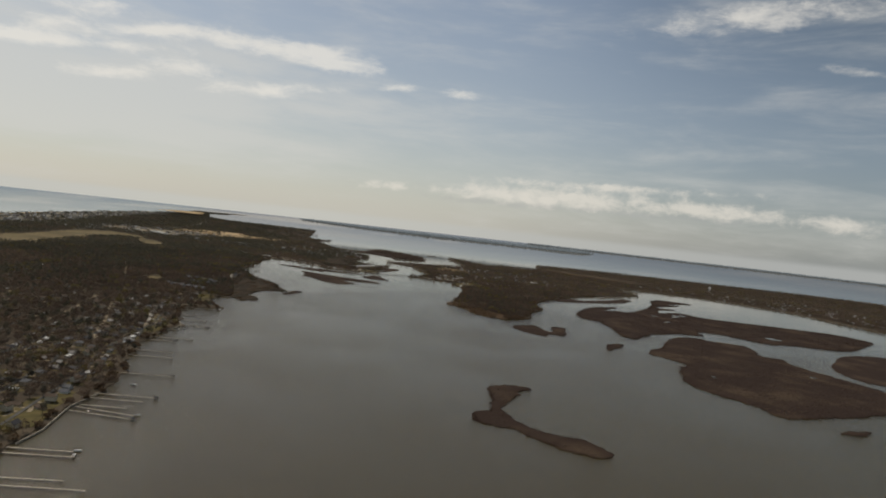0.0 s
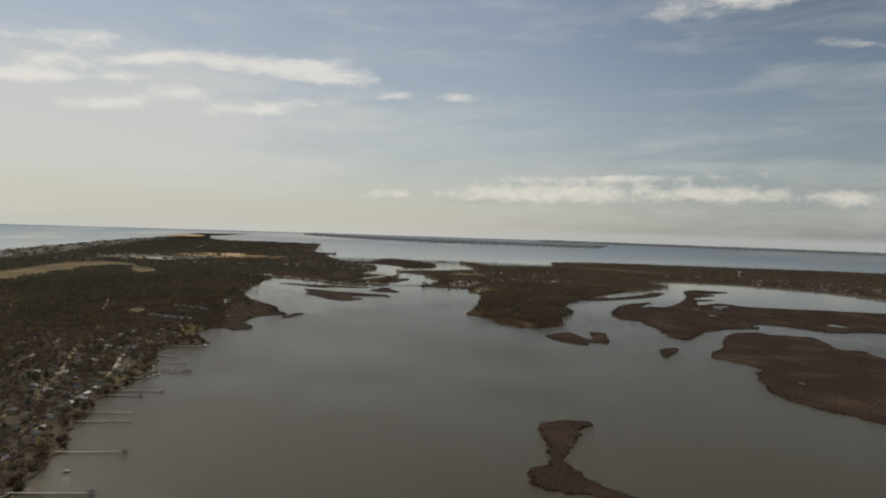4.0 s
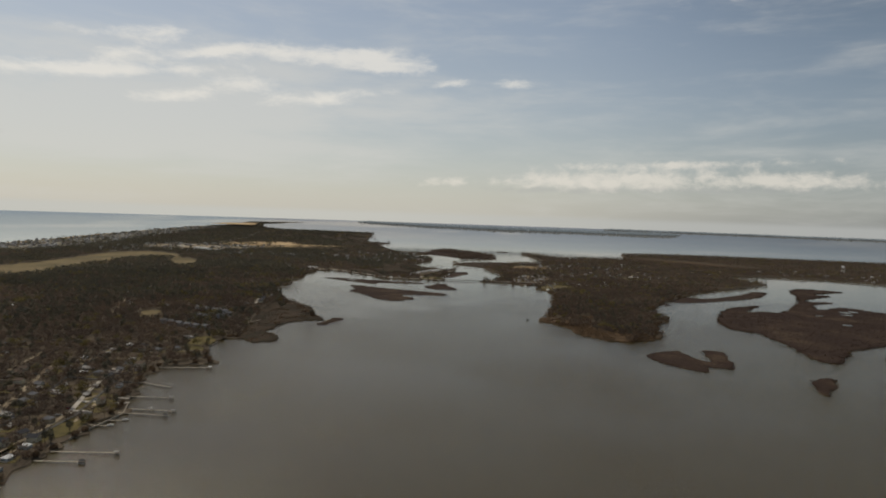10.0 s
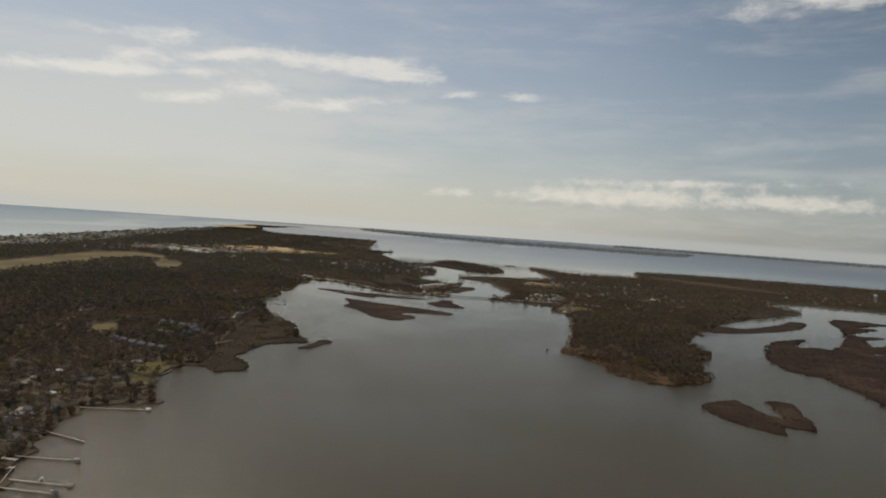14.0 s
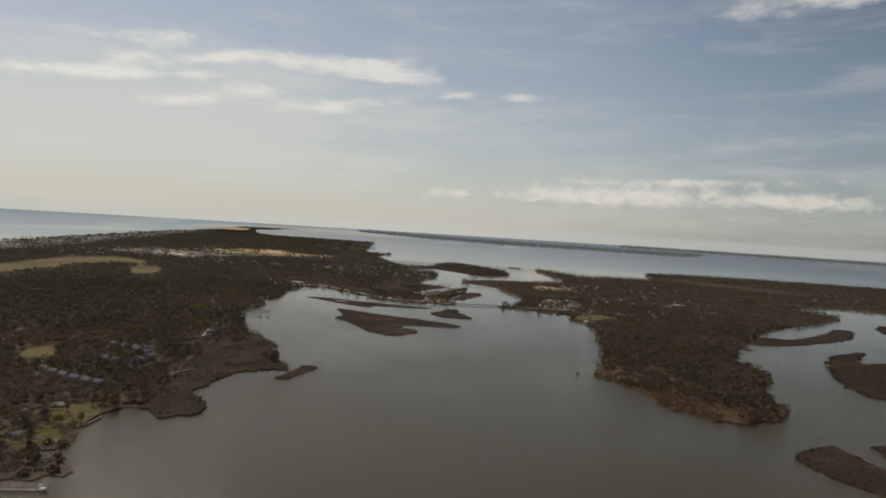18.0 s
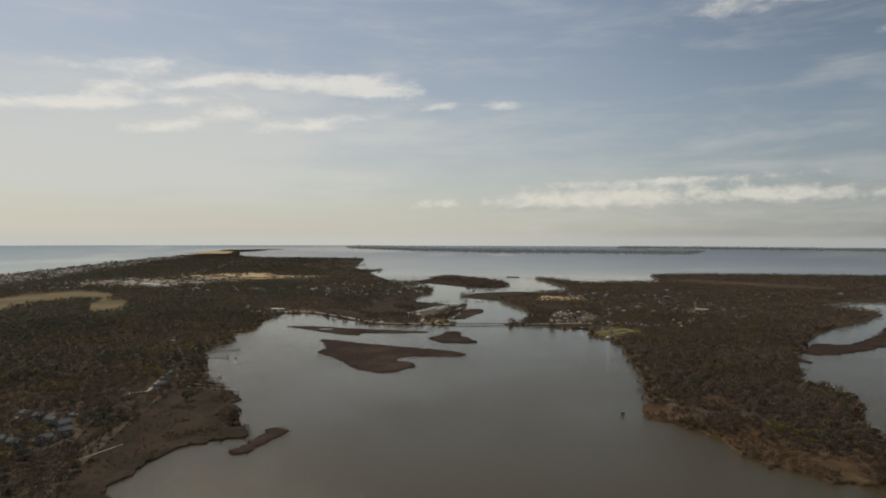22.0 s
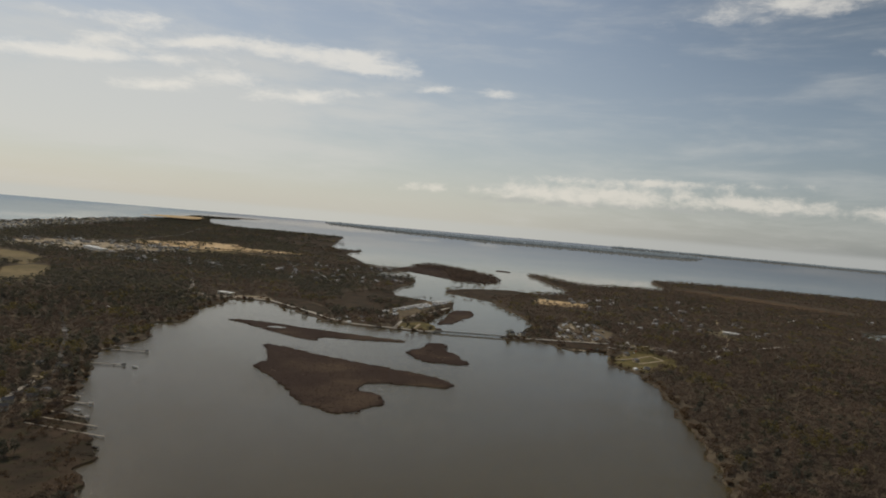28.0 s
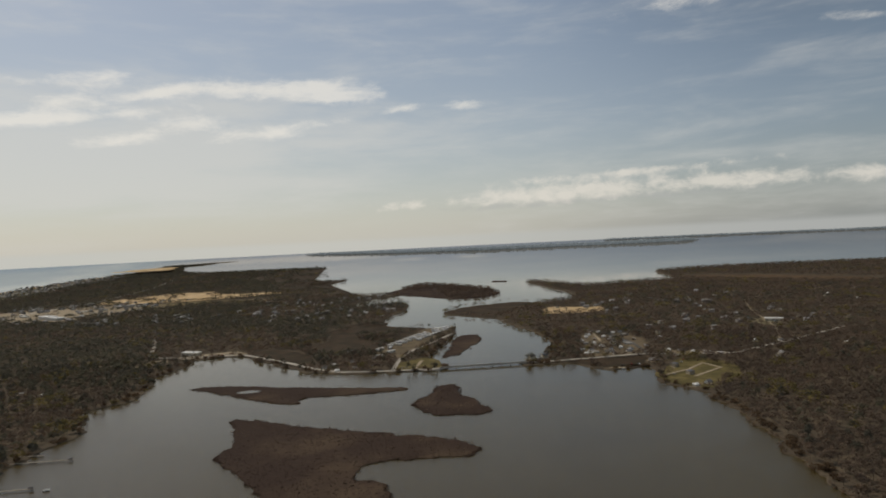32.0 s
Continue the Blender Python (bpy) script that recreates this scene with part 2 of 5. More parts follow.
HAZED_FAR_WOODS.node_tree.nodes["Principled BSDF"].inputs["Emission Strength"].default_value = 0.2

# ---- the plan ----
# The country lies flat out to RIM_START from the middle of the flight; beyond it the one sheet closes up
# and rises gently, so that its rim is the horizon.
MID, EYE, RIM_START, RIM_END, CURVE = np.array([0.0, 560.0]), 150.0, 2600.0, 4340.0, 1.83e-7
FARTHEST = 28500.0
RISE = 107.5 / (RIM_END - RIM_START) ** 2


def warp(p):
    """Places on the flat plan (n x 3) laid on the sheet; also the factor by which things shrink there."""
    p = np.array(p, float).reshape(-1, 3)
    off = p[:, :2] - MID
    rho = np.maximum(np.hypot(off[:, 0], off[:, 1]), 1e-6)
    over = np.clip(rho - RIM_START, 0, None)
    dip = EYE / rho + CURVE * over
    b = dip - 2 * RISE * RIM_START
    far_r = (-b + np.sqrt(np.maximum(b * b - 4 * RISE * (RISE * RIM_START**2 - EYE), 0))) / (2 * RISE)
    r = np.where(over > 0, far_r, rho)
    k = r / rho
    base = np.where(over > 0, EYE - r * dip, 0.0)
    out = p.copy()
    out[:, :2] = MID + off * k[:, None]
    out[:, 2] = base + p[:, 2] * k
    return out, k


def curve(points, step, rough, seed):
    """A closed shore through the points, smoothed and roughened; rough is the unevenness in metres."""
    rng = np.random.default_rng(seed)
    p = np.array(points, float)
    out = []
    m = len(p)
    for i in range(m):
        a, b, c, d = p[i - 1], p[i], p[(i + 1) % m], p[(i + 2) % m]
        steps = max(1, min(40, int(np.hypot(*(c - b)) / step)))
        for t in np.arange(steps) / steps:
            out.append(0.5 * (2 * b + (c - a) * t + (2 * a - 5 * b + 4 * c - d) * t**2 + (3 * b - a - 3 * c + d) * t**3) * 0.6
                       + 0.4 * (b + (c - b) * t))
    out = np.array(out)
    if rough:
        off = np.roll(out, -1, 0) - np.roll(out, 1, 0)
        off = np.stack([off[:, 1], -off[:, 0]], 1) / (np.linalg.norm(off, axis=1)[:, None] + 1e-9)
        wob = np.zeros(len(out))
        for size, amp in ((2, 0.75), (4, 0.8), (9, 0.8)):
            w = rng.normal(size=len(out))
            ker = np.hanning(size + 2)
            w = np.convolve(np.pad(w, 20, mode="wrap"), ker / np.sqrt((ker**2).sum()), "same")[20:-20]
            wob += amp * w
        out = out + off * (wob * rough)[:, None]
    return out


def inside(poly, pts):
    if len(pts) < 64:          # few points: all edges at once
        a, b = poly, np.roll(poly, -1, 0)
        rise = np.where(a[:, 1] == b[:, 1], 1e-9, b[:, 1] - a[:, 1])
        return np.array([bool(np.count_nonzero(((a[:, 1] <= y) != (b[:, 1] <= y)) & (x < (b[:, 0] - a[:, 0]) * (y - a[:, 1]) / rise + a[:, 0])) % 2) for x, y in pts], bool)
    order = np.argsort(pts[:, 1], kind="stable")
    x, y = pts[order, 0], pts[order, 1]
    hit = np.zeros(len(pts), bool)
    for (ax, ay), (bx, by) in zip(poly, np.roll(poly, -1, 0)):
        if ay != by:
            a, b = np.searchsorted(y, (min(ay, by), max(ay, by)))
            hit[a:b] ^= x[a:b] < (bx - ax) * (y[a:b] - ay) / (by - ay) + ax
    out = np.zeros(len(pts), bool)
    out[order] = hit
    return out


def mesh_object(name, verts, faces, mat, parent=None, smooth=False):
    me = bpy.data.meshes.new(name)
    me.from_pydata([tuple(v) for v in verts], [], [tuple(f) for f in faces])
    me.materials.append(mat)
    if smooth:
        me.shade_smooth()
    ob = new(name, me)
    ob.parent = parent
    return ob


from mathutils.geometry import delaunay_2d_cdt


def sheet(name, outline, z, mat, grid, skirt=1.2, parent=None, bumpy=0.0):
    """A flat piece of ground with the given outline (on the plan), laid on the world's sheet, with a bank at its edge."""
    lo, hi = outline.min(0), outline.max(0)
    xs, ys = np.meshgrid(np.arange(lo[0], hi[0], grid), np.arange(lo[1], hi[1], grid))
    pts = np.stack([xs.ravel(), ys.ravel()], 1)
    pts = pts + np.random.default_rng(5).uniform(-0.2, 0.2, pts.shape) * grid
    pts = pts[inside(outline, pts)]
    m = len(outline)
    v2 = [Vector(p) for p in outline] + [Vector(p) for p in pts]
    co, _, faces, *_ = delaunay_2d_cdt(v2, [], [list(range(m))], 1, 0.001)
    v = np.array([(p.x, p.y, z) for p in co])
    if bumpy:
        v[m:, 2] += np.array([noise.noise((p.x * 0.02, p.y * 0.02, 3.0)) for p in co[m:]]) * bumpy
    out = np.roll(outline, -1, 0) - np.roll(outline, 1, 0)
    out = np.stack([out[:, 1], -out[:, 0]], 1) / (np.linalg.norm(out, axis=1)[:, None] + 1e-9)
    x, y = outline.T
    out *= np.sign((x * np.roll(y, -1) - np.roll(x, -1) * y).sum()) * min(skirt, 2.0) * 1.1
    edge = np.c_[outline + out, np.full(m, z - skirt)]
    flat = np.vstack([v, np.c_[outline, np.full(m, z)], edge])
    k = len(v)
    faces = [f for f in faces] + [(k + i, k + m + i, k + m + (i + 1) % m, k + (i + 1) % m) for i in range(m)]
    ob = mesh_object(name, warp(flat)[0], faces, mat, parent)
    bm = bmesh.new()
    bm.from_mesh(ob.data)
    bmesh.ops.recalc_face_normals(bm, faces=bm.faces)
    bm.normal_update()
    ups = sum(f.normal.z * f.calc_area() for f in bm.faces)
    if ups < 0:
        bmesh.ops.reverse_faces(bm, faces=bm.faces)
    bm.to_mesh(ob.data)
    bm.free()
    return ob


# Water: one sheet to the horizon.
rings = np.r_[0.0, np.geomspace(60, 2600, 26), np.linspace(2750, 6000, 16), np.geomspace(6600, FARTHEST, 16)]
turns = 128
wv = [(MID[0] + r * math.sin(2 * math.pi * i / turns), MID[1] + r * math.cos(2 * math.pi * i / turns), 0) for r in rings for i in range(turns)]
wf = [(a * turns + i, a * turns + (i + 1) % turns, (a + 1) * turns + (i + 1) % turns, (a + 1) * turns + i)
      for a in range(len(rings) - 1) for i in range(turns)]
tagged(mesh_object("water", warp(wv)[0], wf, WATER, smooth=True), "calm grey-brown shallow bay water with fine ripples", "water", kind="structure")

bed = mesh_object("ground_bay_bed", warp([(x, y, -3.0) for x, y, z in wv])[0], wf, MARSH, smooth=True)
tagged(bed, "muddy bed under the shallow bay", "bay bed", kind="structure")

MAINLAND = [(-190, 200), (-190, 385), (-186, 420), (-190, 470), (-182, 520), (-190, 580), (-205, 640), (-212, 720), (-213, 760), (-207, 800),
            (-220, 855), (-230, 900), (-230, 940), (-192, 960), (-200, 972), (-228, 990), (-215, 1010), (-225, 1060), (-218, 1085), (-205, 1088),
            (-182, 1068), (-160, 1076), (-160, 1105), (-185, 1140), (-170, 1205), (-150, 1228), (-131, 1240), (-150, 1288), (-163, 1325), (-175, 1365),
            (-195, 1400), (-222, 1425), (-236, 1475), (-262, 1545), (-282, 1612), (-265, 1680), (-285, 1735), (-295, 1765), (-268, 1795),
            (-278, 1870), (-282, 1910), (-270, 1960), (-265, 2018), (-205, 2020), (-133, 1925), (-98, 1882), (-45, 1856), (15, 1850), (64, 1850),
            (64, 1880), (50, 1930), (100, 2110), (112, 2195), (75, 2190)]
MAINLAND += [(0, 2240), (-10, 2320), (5, 2410), (35, 2480), (48, 2600), (25, 2680), (-95, 2640), (-55, 2790), (33, 2873), (-85, 2958), (-195, 2990),
             (-150, 3105), (-205, 3266), (-310, 3455), (-225, 3540), (-165, 3827), (-340, 3890), (-470, 4300), (-470, 4430), (-300, 4518), (-480, 4720), (-500, 5050), (-400, 5600), (-700, 5750), (-1250, 5900), (-1560, 6500),
             (-1800, 7400), (-2150, 8800), (-2000, 10800), (-2350, 11000), (-2560, 9600), (-2300, 8300), (-2050, 6400), (-1890, 4900),
             (-1740, 3800), (-1600, 3050), (-1500, 2300), (-1420, 1400), (-1380, 200)]
PENINSULA = [(155, 1838), (200, 1836), (236, 1790), (280, 1790), (264, 1725), (282, 1675), (276, 1590), (258, 1510), (240, 1440), (225, 1380),
             (211, 1320), (189, 1290), (203, 1268), (226, 1225), (226, 1175), (258, 1134), (282, 1132), (333, 1166), (352, 1240), (405, 1322),
             (408, 1405), (460, 1510), (560, 1650), (695, 1795), (750, 1830), (930, 1985), (925, 2040), (930, 2190), (960, 2240), (1120, 2230), (1275, 2165), (1430, 1915),
             (1440, 1555), (1600, 1200), (2300, 1500), (2700, 2300), (2770, 3020), (2080, 3260), (1470, 3400), (1150, 3420), (960, 3330), (880, 3000),
             (810, 2935), (680, 2910), (560, 2890), (490, 3140), (440, 3120), (450, 2900), (460, 2700), (435, 2560), (340, 2505), (275, 2540),
             (160, 2485), (105, 2385), (195, 2265), (200, 2200), (225, 2070), (222, 1990), (200, 1905), (180, 1862), (155, 1860)]
ISLANDS = {
    "arrow": [(-130, 1590), (-124, 1630), (-140, 1690), (-130, 1690), (-100, 1670), (-60, 1645), (-15, 1625), (40, 1595), (60, 1570), (52, 1556), (20, 1555),
              (-5, 1560), (-25, 1550), (-30, 1530), (-10, 1515), (-5, 1492), (-15, 1480), (-30, 1466), (-47, 1460), (-65, 1480), (-80, 1500), (-96, 1537), (-120, 1575)],
    "long": [(-217, 1832), (-190, 1836), (-130, 1816), (-60, 1790), (10, 1772), (10, 1760), (-45, 1757), (-88, 1755), (-90, 1736), (-110, 1740), (-140, 1765), (-175, 1796)],
    "kite": [(15, 1700), (34, 1728), (44, 1765), (64, 1770), (66, 1725), (86, 1666), (70, 1656), (40, 1660)],
    "reef": [(-131, 1200), (-121, 1233), (-114, 1256), (-100, 1252), (-110, 1225), (-120, 1200)],
    "hook": [(272, 1049), (285, 1066), (303, 1078), (322, 1083), (324, 1056), (326, 1036), (331, 1026), (340, 1030), (347, 1059), (354, 1085), (368, 1089), (376, 1080), (369, 1052), (356, 1017), (346, 990),
             (336, 997), (324, 1000), (312, 977), (299, 983), (287, 996), (278, 1014), (276, 1036)],
    "slim": [(502, 1576), (520, 1586), (545, 1615), (574, 1640), (605, 1628), (654, 1661), (718, 1715), (793, 1797), (812, 1780), (751, 1693), (674, 1629), (607, 1588), (551, 1560), (515, 1556)],
    "islet": [(462, 1510), (470, 1533), (479, 1527), (474, 1500)],
    "dot": [(394, 934), (408, 950), (426, 963), (431, 957), (414, 930), (399, 914), (388, 895), (384, 904), (390, 920)],
    "great": [(494, 1350), (548, 1440), (598, 1499), (637, 1521), (660, 1534), (604, 1464), (599, 1435), (634, 1454), (650, 1441), (705, 1498), (771, 1589), (838, 1694), (900, 1835), (968, 1902), (1014, 1880), (1040, 1850),
              (945, 1790), (913, 1765), (945, 1752), (848, 1677), (815, 1630), (865, 1624), (799, 1578), (762, 1500), (838, 1545), (870, 1480), (970, 1455), (1154, 1400), (1180, 1300), (1000, 1140), (923, 1115), (862, 1131),
              (790, 1122), (748, 1194), (702, 1203), (675, 1152), (631, 1150), (583, 1127), (552, 1109), (503, 1047), (482, 1031), (474, 1050), (479, 1090), (493, 1151), (492, 1190), (499, 1225), (481, 1236), (471, 1254), (479, 1308)],
    "broad": [(472, 935), (505, 967), (568, 1067), (605, 1101), (642, 1108), (663, 1086), (709, 1070), (709, 1041), (683, 985), (680, 962), (704, 951), (690, 905), (700, 850), (715, 740), (620, 640), (510, 600),
              (465, 588), (450, 587), (440, 600), (441, 613), (433, 644), (422, 661), (411, 689), (414, 727), (430, 771), (448, 803), (471, 831), (472, 857), (459, 878), (452, 898)],
    "east": [(830, 985), (910, 1055), (1010, 1075), (1050, 900), (820, 780), (745, 810), (740, 850), (760, 905)],
    "sliver": [(475, 546), (495, 553), (515, 556), (505, 545), (485, 543)],
    "comma": [(143, 611), (151, 630), (163, 635), (176, 633), (188, 624), (172, 604), (160, 582), (149, 562), (142, 545), (141, 521), (146, 511), (153, 500), (168, 483), (183, 478), (193, 475), (197, 462), (203, 446),
              (198, 439), (188, 436), (176, 441), (164, 449), (147, 473), (137, 489), (123, 497), (110, 504), (112, 520), (119, 532), (129, 534), (134, 552), (137, 580)],
    "creek": [(-10, 2960), (60, 3150), (110, 3300), (210, 3170), (290, 2980), (295, 2790), (240, 2690), (160, 2700), (95, 2790)],
    "speck": [(345, 3200), (365, 3270), (400, 3240), (385, 3180)],
    "spit": [(66, 1925), (80, 1930), (130, 2035), (132, 2095), (105, 2088), (85, 2010)],
}
main_shore = curve(MAINLAND, 4, 2.0, 1)
pen_shore = curve(PENINSULA, 4, 1.8, 2)
tagged(sheet("ground_mainland", main_shore, 0.8, FOREST_FLOOR, 70), "low wooded barrier island with a winding bay shore", "land", kind="structure")
tagged(sheet("ground_peninsula", pen_shore, 0.8, FOREST_FLOOR, 70), "low wooded peninsula between bay and sound", "land", kind="structure")
shores, ISLAND_OBJECTS = {}, {}
for i, (key, pts) in enumerate(ISLANDS.items()):
    shores[key] = curve(pts, 3, 1.15, 10 + i)
    ob = new("marsh_island")
    tagged(ob, "low marsh island of reddish-brown rush in the bay", "island", "marsh islands")
    sheet("bank", shores[key], 0.5, MARSH, 25, 1.0, ob)
    ISLAND_OBJECTS[key] = ob
for x, y, a, b in ((708, 1418, 7, 5), (790, 1470, 9, 12), (772, 1437, 12, 6), (690, 1317, 8, 9), (860, 1196, 14, 17), (814, 1480, 6, 14), (655, 815, 7, 4), (470, 760, 4, 5), (-150, 1797, 13, 5)):
    pts = [(x + a * math.cos(t), y + b * math.sin(t)) for t in np.arange(0, 6.2, 0.8)]
    tagged(sheet("water_pond", curve(pts, 3, 0.8, int(x) % 97), 0.9, WATER, 10, 0.3), "small open pool in the marsh", "pool", kind="structure")
FAR_LINES = []
for bank, key in (([(-1500, 16500), (34, 12300), (1287, 10700), (2483, 10350), (3443, 10100), (4025, 10150)], "a"), ([(5600, 18600), (8600, 15600), (11000, 13600), (15000, 9000), (22000, 3000)], "b")):
    pts = bank + [(x * 1.025, 560 + (y - 560) * 1.025) for x, y in bank[::-1]]
    line = curve(pts, 300, 15, 50)
    shore_far = tagged(sheet("backdrop_" + key, line, 4, HAZED_FAR_WOODS, 600, 12), "distant low wooded shore across the sound, with haze painted in", "far shore", kind="structure")
    FAR_LINES.append((shore_far, np.array(bank, float)))

# ---- clearings, roads and shallows on the land ----
ASPHALT = mottled("worn_asphalt", (0.085, 0.082, 0.077), (0.125, 0.12, 0.11), 0.05, 0.6, (0.07, 0.068, 0.064))
CONCRETE = mottled("pale_concrete", (0.38, 0.35, 0.30), (0.48, 0.45, 0.39), 0.08, 0.9, (0.30, 0.28, 0.25))
DIRT = mottled("packed_dirt", (0.11, 0.088, 0.058), (0.17, 0.135, 0.088), 0.04, 0.3, (0.075, 0.06, 0.042), bump=0.1)
SHELL = mottled("sandy_drive", (0.26, 0.215, 0.15), (0.36, 0.30, 0.21), 0.06, 0.5, (0.17, 0.14, 0.095))
MARSH_EDGE = mottled("olive_marsh", (0.033, 0.026, 0.018), (0.062, 0.043, 0.029), 0.035, 0.10, (0.040, 0.037, 0.020), bump=0.4, thin=0.0)
DRY_MARSH = mottled("tawny_marsh", (0.078, 0.052, 0.031), (0.125, 0.082, 0.047), 0.03, 0.15, (0.064, 0.046, 0.029), bump=0.4)

DUNE_YARD = mottled("sandy_grass", (0.115, 0.10, 0.055), (0.20, 0.17, 0.105), 0.03, 0.12, (0.085, 0.073, 0.042), bump=0.1)

CLEARINGS, NAMED = [], {}


def clearing(name, pts, mat, label, z=1.0, rough=1.5, grid=60, step=8, shore=None, skirt=0.2):
    out = curve(pts, step, rough, 100 + len(CLEARINGS))
    if shore is not None:          # from the first to the last of the inland points, follow the shore itself
        a, b = (int(np.argmin(np.hypot(*(shore - p).T))) for p in (np.array(pts[0]), np.array(pts[-1])))
        run = shore[np.arange(b, a + 1)] if b <= a else shore[b:a - 1 if a else None:-1]
        side = np.gradient(run, axis=0)
        side = np.stack([-side[:, 1], side[:, 0]], 1) / (np.linalg.norm(side, axis=1)[:, None] + 1e-9) * 0.35
        side = side if inside(shore, run[len(run) // 2:len(run) // 2 + 1] - 6 * side[len(run) // 2])[0] else -side
        inland = np.array(pts[1:-1], float)
        out = np.vstack([run + side, inland[::-1]])
        skirt = 1.6
    tagged(sheet(name, out, z, mat, grid, skirt), label, next((w for w in ("marsh", "yard", "lawn", "sand", "field") if w in name), name.split("_")[-1]), kind="structure")
    CLEARINGS.append(out)
    NAMED[name] = out
    return out


clearing("ground_airfield", [(-990, 1800), (-1000, 1900), (-990, 2050), (-1008, 2280), (-1005, 2440), (-950, 2540), (-880, 2528), (-816, 2475), (-764, 2390), (-735, 2270), (-800, 2310), (-848, 2200), (-845, 2080), (-835, 1900), (-840, 1700), (-880, 1690)], FIELD,
         "tan dry-grass field among the woods", rough=4)
clearing("ground_dry_field", [(-735, 2206), (-720, 2280), (-680, 2262), (-600, 2060), (-640, 2022), (-690, 2120)], FIELD, "small tan field among the woods")
clearing("ground_patch", [(-385, 1222), (-395, 1268), (-378, 1274), (-346, 1220), (-357, 1204)], FIELD, "small tan clearing among the trees")
sand_dune = clearing("ground_sand", [(-900, 3140), (-850, 3350), (-740, 3480), (-630, 3470), (-540, 3300), (-390, 3260), (-340, 3200), (-360, 3150), (-470, 3120), (-590, 3050), (-730, 3080)],
                     SAND, "bare golden sand flats", rough=6, z=3.0)
clearing("ground_sand_far", [(-2080, 6500), (-2130, 7300), (-1960, 7600), (-1800, 7200), (-1640, 6400)], SAND, "pale far sand dune", z=22, rough=12, grid=200, step=60)
clearing("ground_town", [(-1080, 2760), (-1090, 3010), (-900, 3080), (-700, 3020), (-650, 2850), (-760, 2720), (-900, 2700)], SHELL, "sandy and paved town blocks among the trees", rough=8)
clearing("ground_town_strip", [(-640, 2850), (-700, 3010), (-520, 3060), (-330, 2990), (-350, 2940), (-520, 2960)], FIELD, "tan cleared strip behind the town", rough=6)
clearing("ground_lawn", [(268, 1745), (318, 1808), (345, 1826), (366, 1790), (362, 1745), (340, 1716), (296, 1684), (276, 1700)], LAWN, "mown yellow-green waterside lawn")
clearing("ground_shore_lawn", [(-262, 1064), (-255, 1085), (-238, 1090), (-222, 1062), (-222, 1044), (-243, 1042)], LAWN, "waterside lawn on a small point")
clearing("ground_yard", [(-250, 815), (-255, 848), (-228, 842), (-224, 812), (-214, 800), (-232, 798)], LAWN, "yellow-green house yards")
clearing("ground_yard_south", [(-235, 740), (-230, 790), (-216, 786), (-218, 745)], LAWN, "yellow-green house yards")
clearing("ground_yard_first", [(-215, 420), (-222, 480), (-200, 500), (-195, 470), (-193, 425)], LAWN, "mown shore lawn behind a bulkhead")
clearing("ground_yard_inner", [(-245, 1000), (-245, 1036), (-228, 1032), (-222, 1004)], LAWN, "small shore lawn")
clearing("ground_park_lawn", [(4, 1862), (8, 1905), (40, 1925), (56, 1905), (58, 1862)], LAWN, "mown lawn beside the bridge")
clearing("ground_trailer_park", [(-20, 1985), (-18, 2010), (60, 2180), (104, 2192), (108, 2165), (62, 2060), (20, 1945), (0, 1940)], DIRT, "packed-dirt trailer park on a narrow spit")
clearing("ground_village", [(232, 1866), (250, 1925), (285, 2030), (330, 2040), (345, 1960), (310, 1868)], DIRT, "sandy dirt village plots", rough=3)
clearing("ground_shop_yard", [(566, 2072), (606, 2082), (604, 2050), (576, 2012), (556, 2016)], DUNE_YARD, "grassy sandy yard round a shop in the woods", rough=3)
clearing("ground_road_plots", [(330, 1872), (352, 1868), (398, 1836), (390, 1824), (352, 1836)], SHELL, "sandy plots beside the shore road")
clearing("ground_creek_sand", [(300, 2300), (320, 2390), (420, 2360), (400, 2290), (340, 2270)], SAND, "bare sandy field by the creek", rough=3)
clearing("ground_lot", [(-340, 1985), (-318, 2040), (-240, 2072), (-205, 2048), (-232, 2034), (-290, 2028)], SHELL, "sandy boat-ramp lot on the shore")
clearing("ground_ramp", [(238, 1797), (282, 1806), (286, 1799), (240, 1791)], SHELL, "sandy boat ramp strip")
clearing("ground_marsh_fringe", [(-205, 1088), (-235, 1108), (-240, 1150), (-258, 1180), (-250, 1230), (-262, 1280), (-252, 1330), (-268, 1370), (-255, 1420), (-258, 1465), (-236, 1475)], MARSH_EDGE,
         "olive-brown marsh fringe along the shore", grid=25, shore=main_shore)
clearing("ground_marsh_point", [(211, 1325), (222, 1358), (250, 1356), (288, 1336), (276, 1300), (262, 1265), (250, 1225), (260, 1185), (282, 1168), (318, 1174), (333, 1166)], DRY_MARSH,
         "tawny marsh at the tip of the wooded point", grid=25, shore=pen_shore)
clearing("ground_marsh_causeway", [(162, 1844), (200, 1845), (298, 1850), (284, 1812), (284, 1795), (240, 1796), (203, 1838)], MARSH_EDGE, "brown marsh below the causeway road", rough=0.8)
clearing("ground_marsh_creek", [(-95, 2130), (-105, 2215), (-50, 2323), (-14, 2325), (-6, 2300), (5, 2245), (60, 2195), (-5, 2050), (-30, 1975), (-80, 1985), (-120, 2050)], MARSH_EDGE, "brown creek marsh", rough=2)
clearing("ground_marsh_cove", [(-200, 2035), (-165, 2060), (-110, 1990), (-98, 1900), (-133, 1935)], MARSH_EDGE, "brown cove marsh", rough=2)
clearing("ground_marsh_west", [(115, 2388), (165, 2475), (275, 2530), (330, 2495), (290, 2420), (210, 2320), (195, 2280)], MARSH_EDGE, "brown creek marsh", rough=2)
